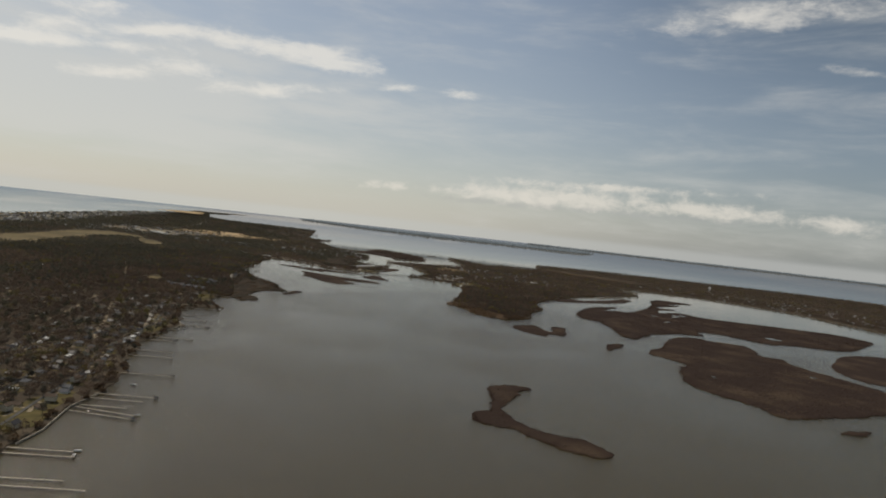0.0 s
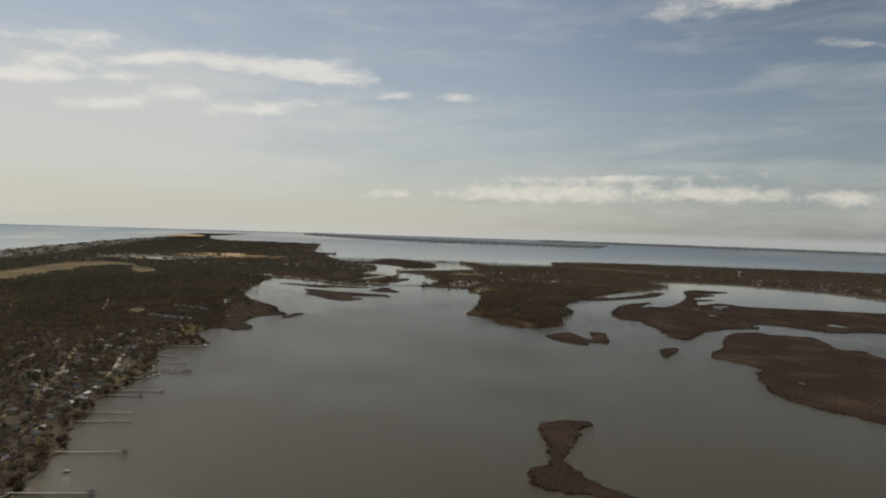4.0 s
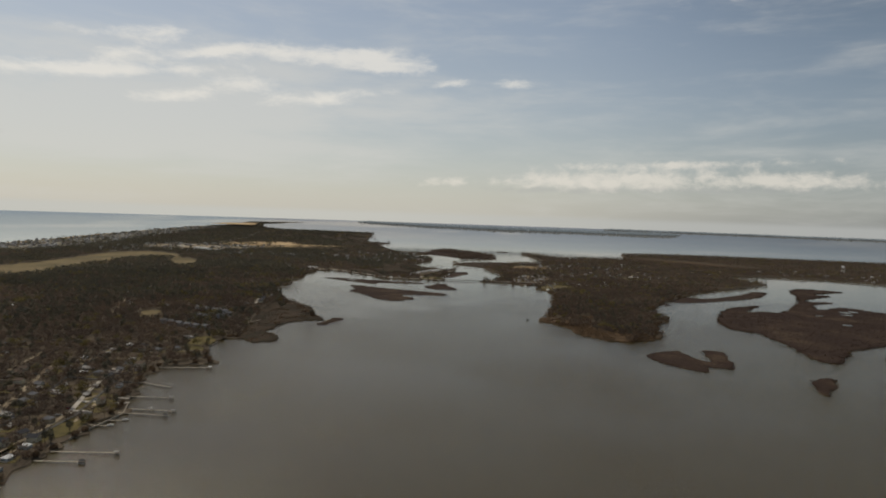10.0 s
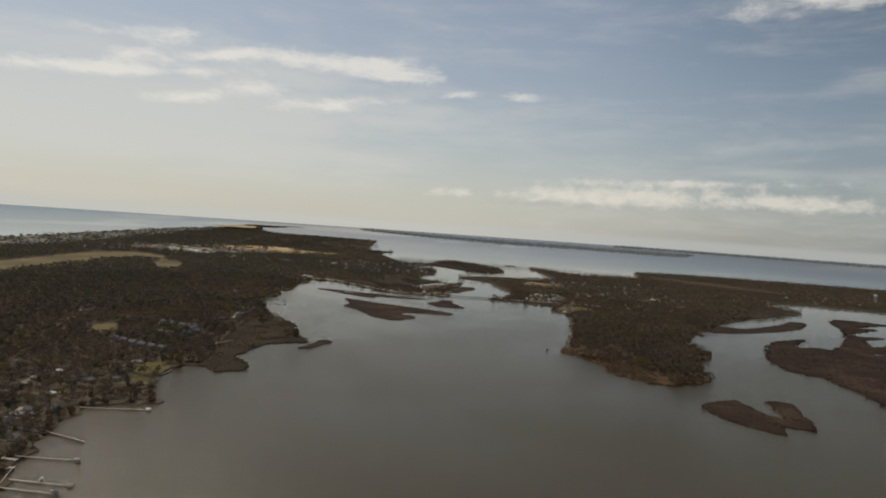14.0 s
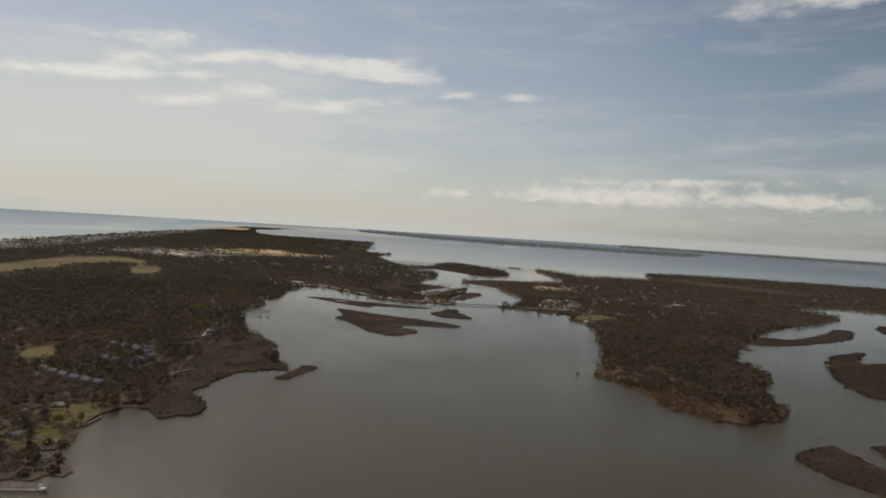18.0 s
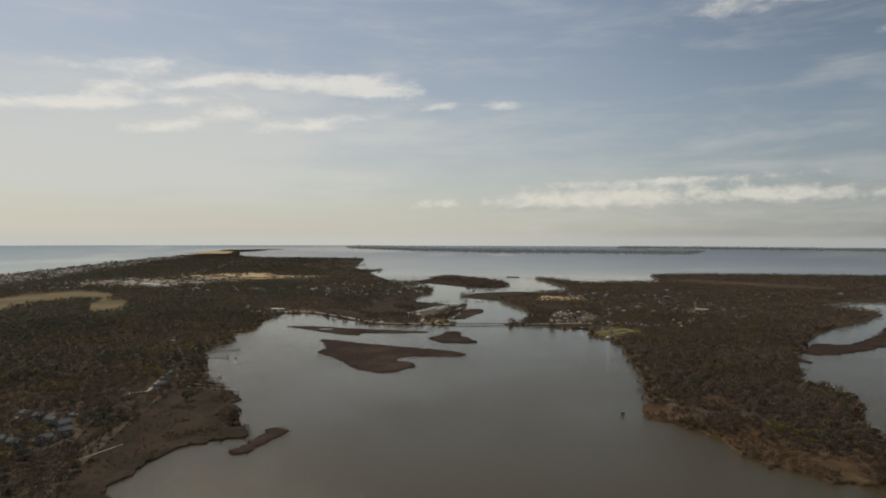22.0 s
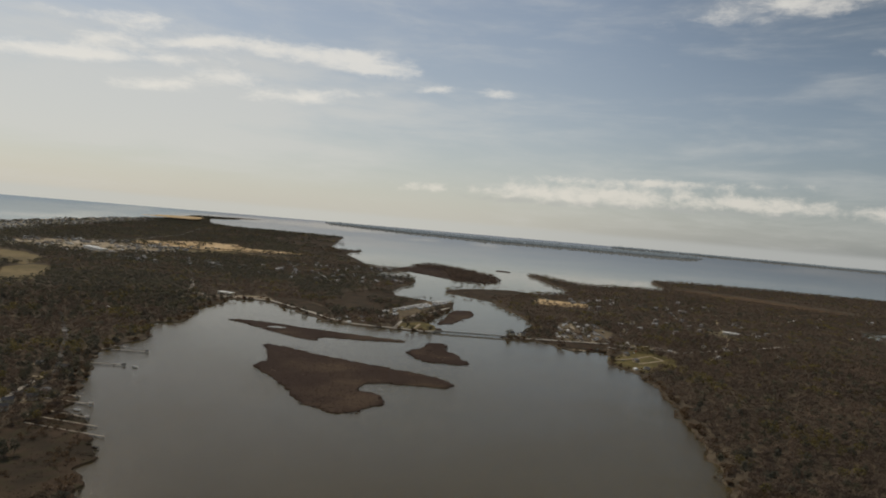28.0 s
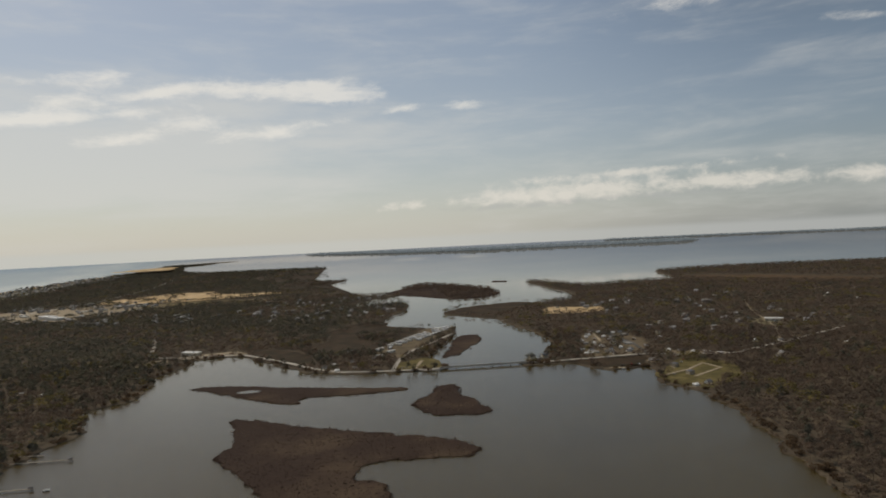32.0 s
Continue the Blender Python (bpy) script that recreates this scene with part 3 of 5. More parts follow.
clearing("ground_marsh_sound", [(900, 2960), (960, 3020), (1100, 2900), (1250, 2600), (1150, 2560), (1000, 2760)], DRY_MARSH, "tawny marsh behind the far woods", rough=4)
clearing("ground_marsh_north", [(-85, 2958), (-270, 3010), (-300, 3250), (-400, 3450), (-400, 3750), (-560, 3950), (-640, 4400), (-660, 4900), (-620, 5350), (-400, 5600)], MARSH_EDGE,
         "low brown marsh points along the sound", grid=60, shore=main_shore)
clearing("ground_beach", [(-1600, 3050), (-1735, 3800), (-1885, 4900), (-2040, 6300), (-1990, 6300), (-1840, 4900), (-1700, 3800), (-1572, 3050), (-1478, 2300), (-1498, 2300)], SAND,
         "pale ocean beach", grid=300, step=60, rough=2)

DUNE_GRASS = mottled("dune_grass", (0.13, 0.12, 0.088), (0.20, 0.18, 0.135), 0.006, 0.03, (0.10, 0.09, 0.065), bump=0.2)
clearing("ground_dune_grass", [(-1490, 2300), (-1585, 3050), (-1715, 3800), (-1855, 4900), (-2000, 6200), (-1880, 6200), (-1640, 4900), (-1460, 3800), (-1300, 3050), (-1270, 2300)], DUNE_GRASS,
         "grey-green dune grass and scrub behind the beach", grid=200, step=60, rough=8, z=1.0)

ROADS = []


def road(pts, width, mat=ASPHALT, label="narrow asphalt road", z=1.3, name="road", open_by=0.0):
    """A ribbon with a little thickness along the points."""
    p = np.array(pts, float)
    fine = [p[0]]
    for a, b in zip(p, p[1:]):
        n = max(1, int(np.hypot(*(b - a)) / 12))
        fine += [a + (b - a) * (i + 1) / n for i in range(n)]
    f = np.array(fine)
    d = np.gradient(f, axis=0)
    side = np.stack([-d[:, 1], d[:, 0]], 1) / (np.linalg.norm(d, axis=1)[:, None] + 1e-9) * width / 2
    rows = [np.c_[f + side * s, np.full(len(f), zz)] for s, zz in ((1, z - 0.4), (1, z), (-1, z), (-1, z - 0.4))]
    v = np.concatenate(rows)
    n = len(f)
    faces = [(k * n + i, k * n + i + 1, (k + 1) * n + i + 1, (k + 1) * n + i) for k in range(3) for i in range(n - 1)]
    ROADS.append((f, width / 2 + open_by))
    return tagged(mesh_object(name, warp(v)[0], faces, mat), label, "road", kind="structure")


road([(-60, 1868), (-15, 1858), (60, 1850)], 5.5, CONCRETE, "pale causeway road to the bridge")
road([(152, 1850), (205, 1852), (262, 1856), (310, 1860), (340, 1845), (400, 1830), (500, 1880), (640, 1960)], 5.5, CONCRETE, "pale shore road behind the bridge")
road([(-400, 2240), (-372, 2160), (-345, 2060), (-290, 2040), (-205, 2034), (-128, 1945), (-95, 1900), (-60, 1868)], 6, CONCRETE, "pale road round the cove")
road([(309, 1860), (320, 1936), (316, 2033), (287, 2108)], 5)
road([(265, 1870), (285, 1960), (300, 2040)], 4, SHELL, "sandy village lane")
road([(492, 1880), (560, 1999), (625, 2163), (718, 2349), (900, 2420), (1050, 2520)], 3.6, SHELL, "pale sandy woodland road", open_by=-1.0)
road([(2, 1862), (9, 1917), (29, 1984), (56, 2031), (97, 2114)], 5, CONCRETE, "pale trailer park road")
road([(27, 1858), (38, 1908)], 4, SHELL, "sandy drive")
road([(279, 1745), (312, 1763), (340, 1788), (346, 1761), (302, 1730)], 3.5, SHELL, "sandy drive looping over a lawn")
SHORE_LINE = np.array([(-190, 300), (-188, 420), (-189, 500), (-192, 580), (-206, 640), (-213, 720), (-212, 790), (-228, 880), (-238, 960), (-250, 1040)], float)
for i, off in enumerate((25, 49, 77, 108, 144, 186, 236, 300)):
    line = SHORE_LINE[i // 3:] + [-off, 0]
    line[:, 0] -= (line[:, 1] - 300) * 0.03 * i + 4 * np.sin(line[:, 1] * 0.013 + i)
    road(line, 2.4, ASPHALT, "narrow neighbourhood street among the trees", open_by=-2.2)
for x0, y0, y1 in ((-470, 780, 1300), (-560, 900, 1420), (-650, 1000, 1500)):
    road([(x0 - 15, y0), (x0 - 18 - 0.10 * (y1 - y0), (y0 + y1) / 2), (x0 - 20 - 0.22 * (y1 - y0), y1)], 2.8, ASPHALT, "narrow neighbourhood street among the trees", open_by=-1.5)
for y0 in (430, 520, 705, 880, 1010, 1180):
    road([(-222 - 0.05 * y0 / 10, y0), (-420, y0 + 40), (-640, y0 + 110)], 2.8, ASPHALT, "narrow cross street among the trees", open_by=-1.5)
for pts in ([(-243, 802), (-226, 801)], [(-250, 825), (-234, 825)], [(-220, 822), (-211, 825)], [(-226, 837), (-216, 835)], [(-271, 870), (-261, 868)], [(-250, 792), (-241, 793)]):
    road(pts, 2.4, CONCRETE, "pale concrete drive between the houses", 1.2)
road([(-241, 795), (-258, 859), (-272, 928)], 3.4, CONCRETE, "pale neighbourhood street")
road([(-258, 690), (-271, 720), (-287, 786), (-312, 865), (-333, 933)], 4.2, SHELL, "pale sandy neighbourhood street", open_by=1.0)
road([(-340, 760), (-350, 841), (-357, 905), (-372, 985)], 3.6, SHELL, "pale sandy neighbourhood street", open_by=1.0)
road([(-455, 850), (-468, 927), (-484, 1040), (-500, 1120)], 3.6, SHELL, "pale sandy neighbourhood street", open_by=1.0)
road([(-426, 1237), (-450, 1320), (-486, 1420)], 3.4, SHELL, "pale sandy neighbourhood street", open_by=1.0)
road([(-238, 700), (-240, 765), (-241, 795)], 3.6, SHELL, "pale sandy neighbourhood street", open_by=1.0)
road([(-277, 1488), (-268, 1423), (-260, 1377), (-278, 1366)], 3.2, CONCRETE, "pale drive behind the marsh")
road([(-267, 1440), (-267, 1482), (-276, 1518), (-335, 1649), (-420, 1800)], 4.5)
road([(-700, 2300), (-620, 2420), (-520, 2480), (-420, 2330), (-400, 2240)], 5, ASPHALT, "woodland road")
road([(-1050, 2500), (-1000, 2740), (-940, 3300), (-1000, 4000), (-1200, 5000)], 14, CONCRETE, "pale main highway along the island")
road([(-1400, 2600), (-1500, 3300), (-1640, 4200), (-1780, 5200)], 10, CONCRETE, "pale beach road", z=1.6)

# ---- trees ----
HOUSE_SPOTS = []          # x, y, radius: kept free of trees


SCRUBBY = {id(NAMED[k]) for k in ("ground_sand", "ground_town", "ground_marsh_point", "ground_marsh_fringe", "ground_marsh_north", "ground_marsh_creek", "ground_dune_grass", "ground_lawn", "ground_village")}


def free_of(pts, margin):
    ok = np.ones(len(pts), bool)
    for out in CLEARINGS:
        lo, hi = out.min(0), out.max(0)
        near = ok & (pts > lo).all(1) & (pts < hi).all(1)
        idx = np.flatnonzero(near)
        if len(idx):
            scrub = np.array([noise.noise((x * 0.018, y * 0.018, 5.0)) > 0.15 for x, y in pts[idx]]) if id(out) in SCRUBBY else np.zeros(len(idx), bool)
            ok[idx[inside(out, pts[idx]) & ~scrub]] = False
    for f, half in ROADS:
        lo, hi = f.min(0) - 12, f.max(0) + 12
        idx = np.flatnonzero(ok & (pts > lo).all(1) & (pts < hi).all(1))
        if len(idx):
            d = np.hypot(pts[idx, None, 0] - f[None, :, 0], pts[idx, None, 1] - f[None, :, 1]).min(1)
            ok[idx[d < half + margin]] = False
    for x, y, r in HOUSE_SPOTS:
        ok &= (np.abs(pts[:, 0] - x) > r) | (np.abs(pts[:, 1] - y) > r) | (np.hypot(pts[:, 0] - x, pts[:, 1] - y) > r)
    return ok


def crowns(base, height, radius, count, size, shape, rng, low=0.25, flat=0.7, up=0.0):
    """Crowns of many small three-cornered sprays; shape 0 is a rounded broadleaf, 1 a pointed pine."""
    n = len(base)
    d = rng.normal(size=(n, count, 3))
    d /= np.linalg.norm(d, axis=2, keepdims=True) + 1e-9
    r = rng.uniform(0.35, 1.0, (n, count, 1)) ** 0.6
    lump = 1 + 0.35 * np.sin(d[..., :1] * 5 + rng.uniform(0, 6, (n, 1, 1))) * np.cos(d[..., 1:2] * 4 + rng.uniform(0, 6, (n, 1, 1)))
    c = d * r * lump
    zz = (c[..., 2] + 1) / 2
    wide = np.where(shape[:, None] > 0.5, 0.62 + 0.42 * (1.0 - zz), 1.0)
    x = c[..., 0] * radius[:, None] * wide
    y = c[..., 1] * radius[:, None] * wide
    z = height[:, None] * (low + (1 - low) * np.clip(zz, 0, 1.15))
    centre = np.stack([x, y, z], -1) + base[:, None, :]
    a = rng.normal(size=(n, count, 3, 3)) * (size[:, None, None, None] * 0.55)
    a[..., 2] *= flat
    face = d[:, :, None, :] * (1 - up) + np.array([0, 0, up])          # each spray lies about on the crown's round
    face = face / (np.linalg.norm(face, axis=-1, keepdims=True) + 1e-9)
    a = a - face * (a * face).sum(-1, keepdims=True) * 0.6
    v = centre[:, :, None, :] + a
    return v.reshape(-1, 3)


def trunks(base, height, thick, rng):
    """Tapered three-sided trunks with two limbs each."""
    n = len(base)
    out = []
    for k, (lean, start, end, w) in enumerate(((0.03, 0.0, 0.85, 1.0), (0.32, 0.3, 0.7, 0.5), (0.32, 0.35, 0.8, 0.5))):
        ang = rng.uniform(0, 6.28, n)
        foot = base + np.stack([0 * ang, 0 * ang, height * start], 1)
        tip = base + np.stack([np.cos(ang) * height * lean, np.sin(ang) * height * lean, height * end], 1)
        ring = [foot + np.stack([np.cos(ang + s) * thick * w, np.sin(ang + s) * thick * w, 0 * ang], 1) for s in (0, 2.09, 4.19)]
        for i in range(3):
            out.append(np.stack([ring[i], ring[(i + 1) % 3], tip], 1))
    return np.concatenate(out).reshape(-1, 3)


def triangles(name, v, mat, parent=None):
    me = bpy.data.meshes.new(name)
    m = len(v)
    me.vertices.add(m), me.loops.add(m), me.polygons.add(m // 3)
    me.vertices.foreach_set("co", np.asarray(v, np.float32).ravel())
    me.loops.foreach_set("vertex_index", np.arange(m, dtype=np.int32))
    me.polygons.foreach_set("loop_start", np.arange(0, m, 3, dtype=np.int32))
    me.materials.append(mat)
    me.update()
    ob = new(name, me)
    ob.parent = parent
    return ob


BARK = mottled("grey_bark", (0.085, 0.07, 0.058), (0.12, 0.10, 0.085), 0.3, 2.0, (0.06, 0.05, 0.04))
SHRUB = mottled("rusty_shrub", (0.108, 0.075, 0.047), (0.150, 0.103, 0.064), 0.03, 0.12, (0.082, 0.060, 0.041), island=0.4, thin=0.5)


def scatter(poly, spacing, lo, hi, rng):
    lo, hi = np.maximum(poly.min(0), lo), np.minimum(poly.max(0), hi)
    xs, ys = np.meshgrid(np.arange(lo[0], hi[0], spacing), np.arange(lo[1], hi[1], spacing))
    p = np.stack([xs.ravel(), ys.ravel()], 1)
    p = p + rng.uniform(-0.48, 0.48, p.shape) * spacing
    p = p[p[:, 1] > 0.88 * np.abs(p[:, 0]) - 80]
    return p[inside(poly, p)]


def reach(p):
    """Distance from the flight line."""
    return np.hypot(p[:, 0], np.maximum(0, np.maximum(p[:, 1] - 1120, -p[:, 1])))


def forests(name, poly, margin_poly, label):
    rng = np.random.default_rng(len(name))
    wood = {k: [] for k in ("bare", "pine", "buds", "shrub", "bark")}
    for spacing, a, b, count, size in ((7.6, 0, 520, 100, 1.45), (8.2, 520, 1000, 40, 2.2), (9.2, 1000, 1900, 17, 3.1), (12.0, 1900, 3200, 10, 4.2), (26, 3200, 9000, 9, 8.0)):
        p = scatter(poly, spacing, (-2600, 150), (2800, 10500), rng)
        d = reach(p)
        p = p[(d >= a) & (d < b)]
        if not len(p):
            continue
        p = p[free_of(p, 0.5)]
        homes_near = (p[:, 0] > -520) & (p[:, 0] < 0) & (p[:, 1] < 1080)
        p = p[~homes_near | (rng.uniform(size=len(p)) < 0.87)]
        q, k = warp(np.c_[p, np.full(len(p), 0.7)])
        n = len(p)
        grove = np.array([noise.noise((x * 0.004, y * 0.004, 1.0)) + 0.45 * noise.noise((x * 0.02, y * 0.02, 7.0)) for x, y in p])
        pick = rng.uniform(size=n)
        suburb = np.clip((1250 - p[:, 1]) / 250, 0, 1) * (p[:, 0] < 0) * (p[:, 0] > -560)
        inland = np.clip((p[:, 1] - 1250) / 250, 0, 1) * np.clip((-300 - p[:, 0]) / 80, 0, 1)          # pines take over in the island's middle
        main = "main" in name
        pine_share = np.clip((0.42 if main else 0.14) + 0.32 * inland * main + (1.0 if main else 0.6) * grove, 0.04, 0.92 if main else 0.16) * (1 - 0.75 * suburb)
        fresh = np.array([noise.noise((x * 0.016, y * 0.016, 12.0)) for x, y in p])
        kind = np.where(pick < pine_share, "pine", np.where((pick > 0.975) | ((fresh > 0.33) & (pick > 0.5)), "buds", "bare"))
        near_shore = np.zeros(n, bool)
        if a < 1000:
            near_shore = np.hypot(p[:, None, 0] - margin_poly[None, ::3, 0], p[:, None, 1] - margin_poly[None, ::3, 1]).min(1) < 11
            kind = np.where(near_shore & (rng.uniform(size=n) < 0.6), "shrub", kind)
        h = rng.uniform(5.0, 10.5, n) * np.where(kind == "pine", 1.15, 1.0) * np.where(kind == "shrub", 0.42, 1.0)
        spread = min(max(1.0, spacing / 7.6), 2.6)
        rad = rng.uniform(3.0, 5.8, n) * np.where(kind == "pine", 0.8, 1.0) * np.where(kind == "shrub", 0.7, 1.0) * spread
        for key in ("bare", "pine", "buds", "shrub"):
            m = kind == key
            if m.any():
                wood[key].append(crowns(q[m], h[m] * k[m], rad[m] * k[m], count, size * k[m] * (0.9 if key == "bare" else 1.1), np.full(m.sum(), float(key == "pine")), rng,
                                        0.1 if key == "shrub" else 0.28 if a < 1000 else 0.45, up=0.1 if a < 520 else 0.5 if a < 1000 else 0.7))
        if a < 520:
            wood["bark"].append(trunks(q, h * k, 0.16 * np.ones(n), rng))
    ob = new(name)
    tagged(ob, label, "woods", kind="stuff")
    for key, mat in (("bare", BARE), ("pine", PINE), ("buds", BUDS), ("shrub", SHRUB), ("bark", BARK)):
        if wood[key]:
            tagged(triangles({"bare": "bare_crowns", "pine": "pine_crowns", "buds": "budding_crowns", "shrub": "shore_shrubs", "bark": "trunks"}[key], np.concatenate(wood[key]), mat, ob), kind="stuff")


def rushes(parent, poly, spacing, rng, mat, tall=1.0, wide=1.3):
    """Tufts of rush all over a marsh, denser and taller towards the edge."""
    p = scatter(poly, spacing, (-3000, -100), (3000, 4000), rng)
    if not len(p):
        return
    q, k = warp(np.c_[p, np.full(len(p), 0.3)])
    n = len(p)
    h = tall * rng.uniform(0.5, 1.3, n) * (1 + 0.5 * np.array([noise.noise((x * 0.05, y * 0.05, 2.0)) for x, y in p]))
    v = crowns(q, h * k, np.full(n, wide) * k, 3, np.full(n, wide) * k, np.zeros(n), rng, 0.2, 0.3)
    tagged(triangles("rush", v, mat, parent), kind="stuff")

# ---- building blocks ----


def box(bm, x0, y0, z0, x1, y1, z1):
    v = [bm.verts.new(c) for c in ((x0, y0, z0), (x1, y0, z0), (x1, y1, z0), (x0, y1, z0), (x0, y0, z1), (x1, y0, z1), (x1, y1, z1), (x0, y1, z1))]
    for f in ((0, 3, 2, 1), (4, 5, 6, 7), (0, 1, 5, 4), (1, 2, 6, 5), (2, 3, 7, 6), (3, 0, 4, 7)):
        bm.faces.new([v[i] for i in f])


def solid(bm, verts, faces):
    v = [bm.verts.new(c) for c in verts]
    for f in faces:
        bm.faces.new([v[i] for i in f])


def tube(bm, a, b, r0, r1, sides=6):
    a, b = Vector(a), Vector(b)
    q = (b - a).to_track_quat("Z", "Y")
    rings = [[bm.verts.new(p + q @ Vector((math.cos(2 * math.pi * i / sides) * r, math.sin(2 * math.pi * i / sides) * r, 0))) for i in range(sides)] for p, r in ((a, r0), (b, r1))]
    for i in range(sides):
        j = (i + 1) % sides
        bm.faces.new((rings[0][i], rings[0][j], rings[1][j], rings[1][i]))
    bm.faces.new(rings[0][::-1]), bm.faces.new(rings[1])


def part(name, bm, mat, parent, label=""):
    me = bpy.data.meshes.new(name)
    bm.to_mesh(me)
    bm.free()
    me.materials.append(mat)
    ob = new(name, me)
    ob.parent = parent
    return tagged(ob, label)


def boxed(name, dims, mat, parent, label=""):
    bm = bmesh.new()
    box(bm, *dims)
    return part(name, bm, mat, parent, label)


def paint(name, colour, rough=0.6):
    r, g, b = colour
    return mottled(name, colour, (r * 0.86, g * 0.86, b * 0.86), 0.15, 1.2, (r * 0.75, g * 0.74, b * 0.72), rough=rough)


WALLS = {"white": paint("white_siding", (0.70, 0.69, 0.65)), "grey": paint("grey_siding", (0.33, 0.335, 0.34)), "tan": paint("tan_siding", (0.46, 0.38, 0.27)),
         "blue": paint("blue_siding", (0.30, 0.34, 0.39)), "cedar": paint("cedar_siding", (0.24, 0.15, 0.09)), "cream": paint("cream_siding", (0.62, 0.56, 0.43))}
ROOFS = {"grey": paint("grey_shingle", (0.17, 0.17, 0.175), 0.85), "brown": paint("brown_shingle", (0.16, 0.12, 0.09), 0.85), "pale": paint("pale_shingle", (0.40, 0.38, 0.35), 0.8),
         "dark": paint("dark_shingle", (0.075, 0.075, 0.08), 0.85), "white": paint("white_metal_roof", (0.78, 0.78, 0.76), 0.4), "rust": paint("rust_shingle", (0.25, 0.12, 0.07), 0.85)}
TRIM = paint("white_trim", (0.75, 0.74, 0.71))
WOOD = mottled("weathered_wood", (0.33, 0.29, 0.235), (0.44, 0.39, 0.315), 0.3, 1.5, (0.19, 0.16, 0.13))
DARK_WOOD = mottled("dark_timber", (0.085, 0.07, 0.055), (0.12, 0.10, 0.08), 0.3, 1.5, (0.06, 0.05, 0.04))
RUBBER = paint("tyre_rubber", (0.02, 0.02, 0.02), 0.9)


def glass_material():
    m, n, bsdf, pos = material("window_glass", 0.08, 0.0, 0.6)
    n.put(bsdf.inputs["Base Color"], n.mix(n.noise(pos, 0.4), (0.02, 0.025, 0.03), (0.05, 0.055, 0.06)))
    return m


GLASS = glass_material()


def gable(bm, w, d, z, rise, over=0.5, thick=0.22):
    """A pitched roof with thickness, its ridge along x."""
    x, y = w / 2 + over, d / 2 + over
    drop = rise * over / (d / 2)
    for s in (1, -1):
        a = [(-x, s * y, z - drop), (x, s * y, z - drop), (x, 0, z + rise), (-x, 0, z + rise)]
        solid(bm, a + [(p[0], p[1], p[2] + thick) for p in a], [(0, 1, 2, 3), (4, 7, 6, 5), (0, 4, 5, 1), (1, 5, 6, 2), (2, 6, 7, 3), (3, 7, 4, 0)] if s > 0 else
              [(3, 2, 1, 0), (5, 6, 7, 4), (1, 5, 4, 0), (2, 6, 5, 1), (3, 7, 6, 2), (0, 4, 7, 3)])


def hip(bm, w, d, z, rise, over=0.5, thick=0.22):
    x, y, r = w / 2 + over, d / 2 + over, max(0.3, w / 2 - d / 2)
    lo = [(-x, -y, z), (x, -y, z), (x, y, z), (-x, y, z)]
    up = [(p[0], p[1], z + thick) for p in lo]
    solid(bm, lo + up + [(-r, 0, z + rise), (r, 0, z + rise)],
          [(3, 2, 1, 0), (0, 1, 5, 4), (1, 2, 6, 5), (2, 3, 7, 6), (3, 0, 4, 7), (4, 5, 9, 8), (6, 7, 8, 9), (5, 6, 9), (7, 4, 8)])


def wall_shell(bm, w, d, z0, z1, rise, gabled=True):
    """Outer walls of a house, with the gable ends."""
    x, y = w / 2, d / 2
    box(bm, -x, -y, z0, x, y, z1)
    if gabled:
        for s in (-1, 1):
            a = (s * x, -y, z1), (s * x, y, z1), (s * x, 0, z1 + rise), (s * (x - 0.3), -y, z1), (s * (x - 0.3), y, z1), (s * (x - 0.3), 0, z1 + rise)
            solid(bm, a, [(0, 1, 2), (5, 4, 3), (0, 2, 5, 3), (1, 4, 5, 2)])


def window(parent, x, y, z, w, h, face):
    """A framed window in a wall that faces -y, +y, -x or +x."""
    dx, dy = {"s": (0, -1), "n": (0, 1), "w": (-1, 0), "e": (1, 0)}[face]
    bm = bmesh.new()
    t = 0.09
    for a, b, c, d in ((-w / 2, w / 2, 0, t), (-w / 2, w / 2, h - t, h), (-w / 2, -w / 2 + t, t, h - t), (w / 2 - t, w / 2, t, h - t)):
        if dy:
            box(bm, x + a, min(y, y + dy * 0.08), z + c, x + b, max(y, y + dy * 0.08), z + d)
        else:
            box(bm, min(x, x + dx * 0.08), y + a, z + c, max(x, x + dx * 0.08), y + b, z + d)
    fr = part("window", bm, TRIM, parent)
    u = w / 2 - t
    if dy:
        boxed("pane", (x - u, min(y, y + dy * 0.03), z + t, x + u, max(y, y + dy * 0.03), z + h - t), GLASS, fr)
    else:
        boxed("pane", (min(x, x + dx * 0.03), y - u, z + t, max(x, x + dx * 0.03), y + u, z + h - t), GLASS, fr)


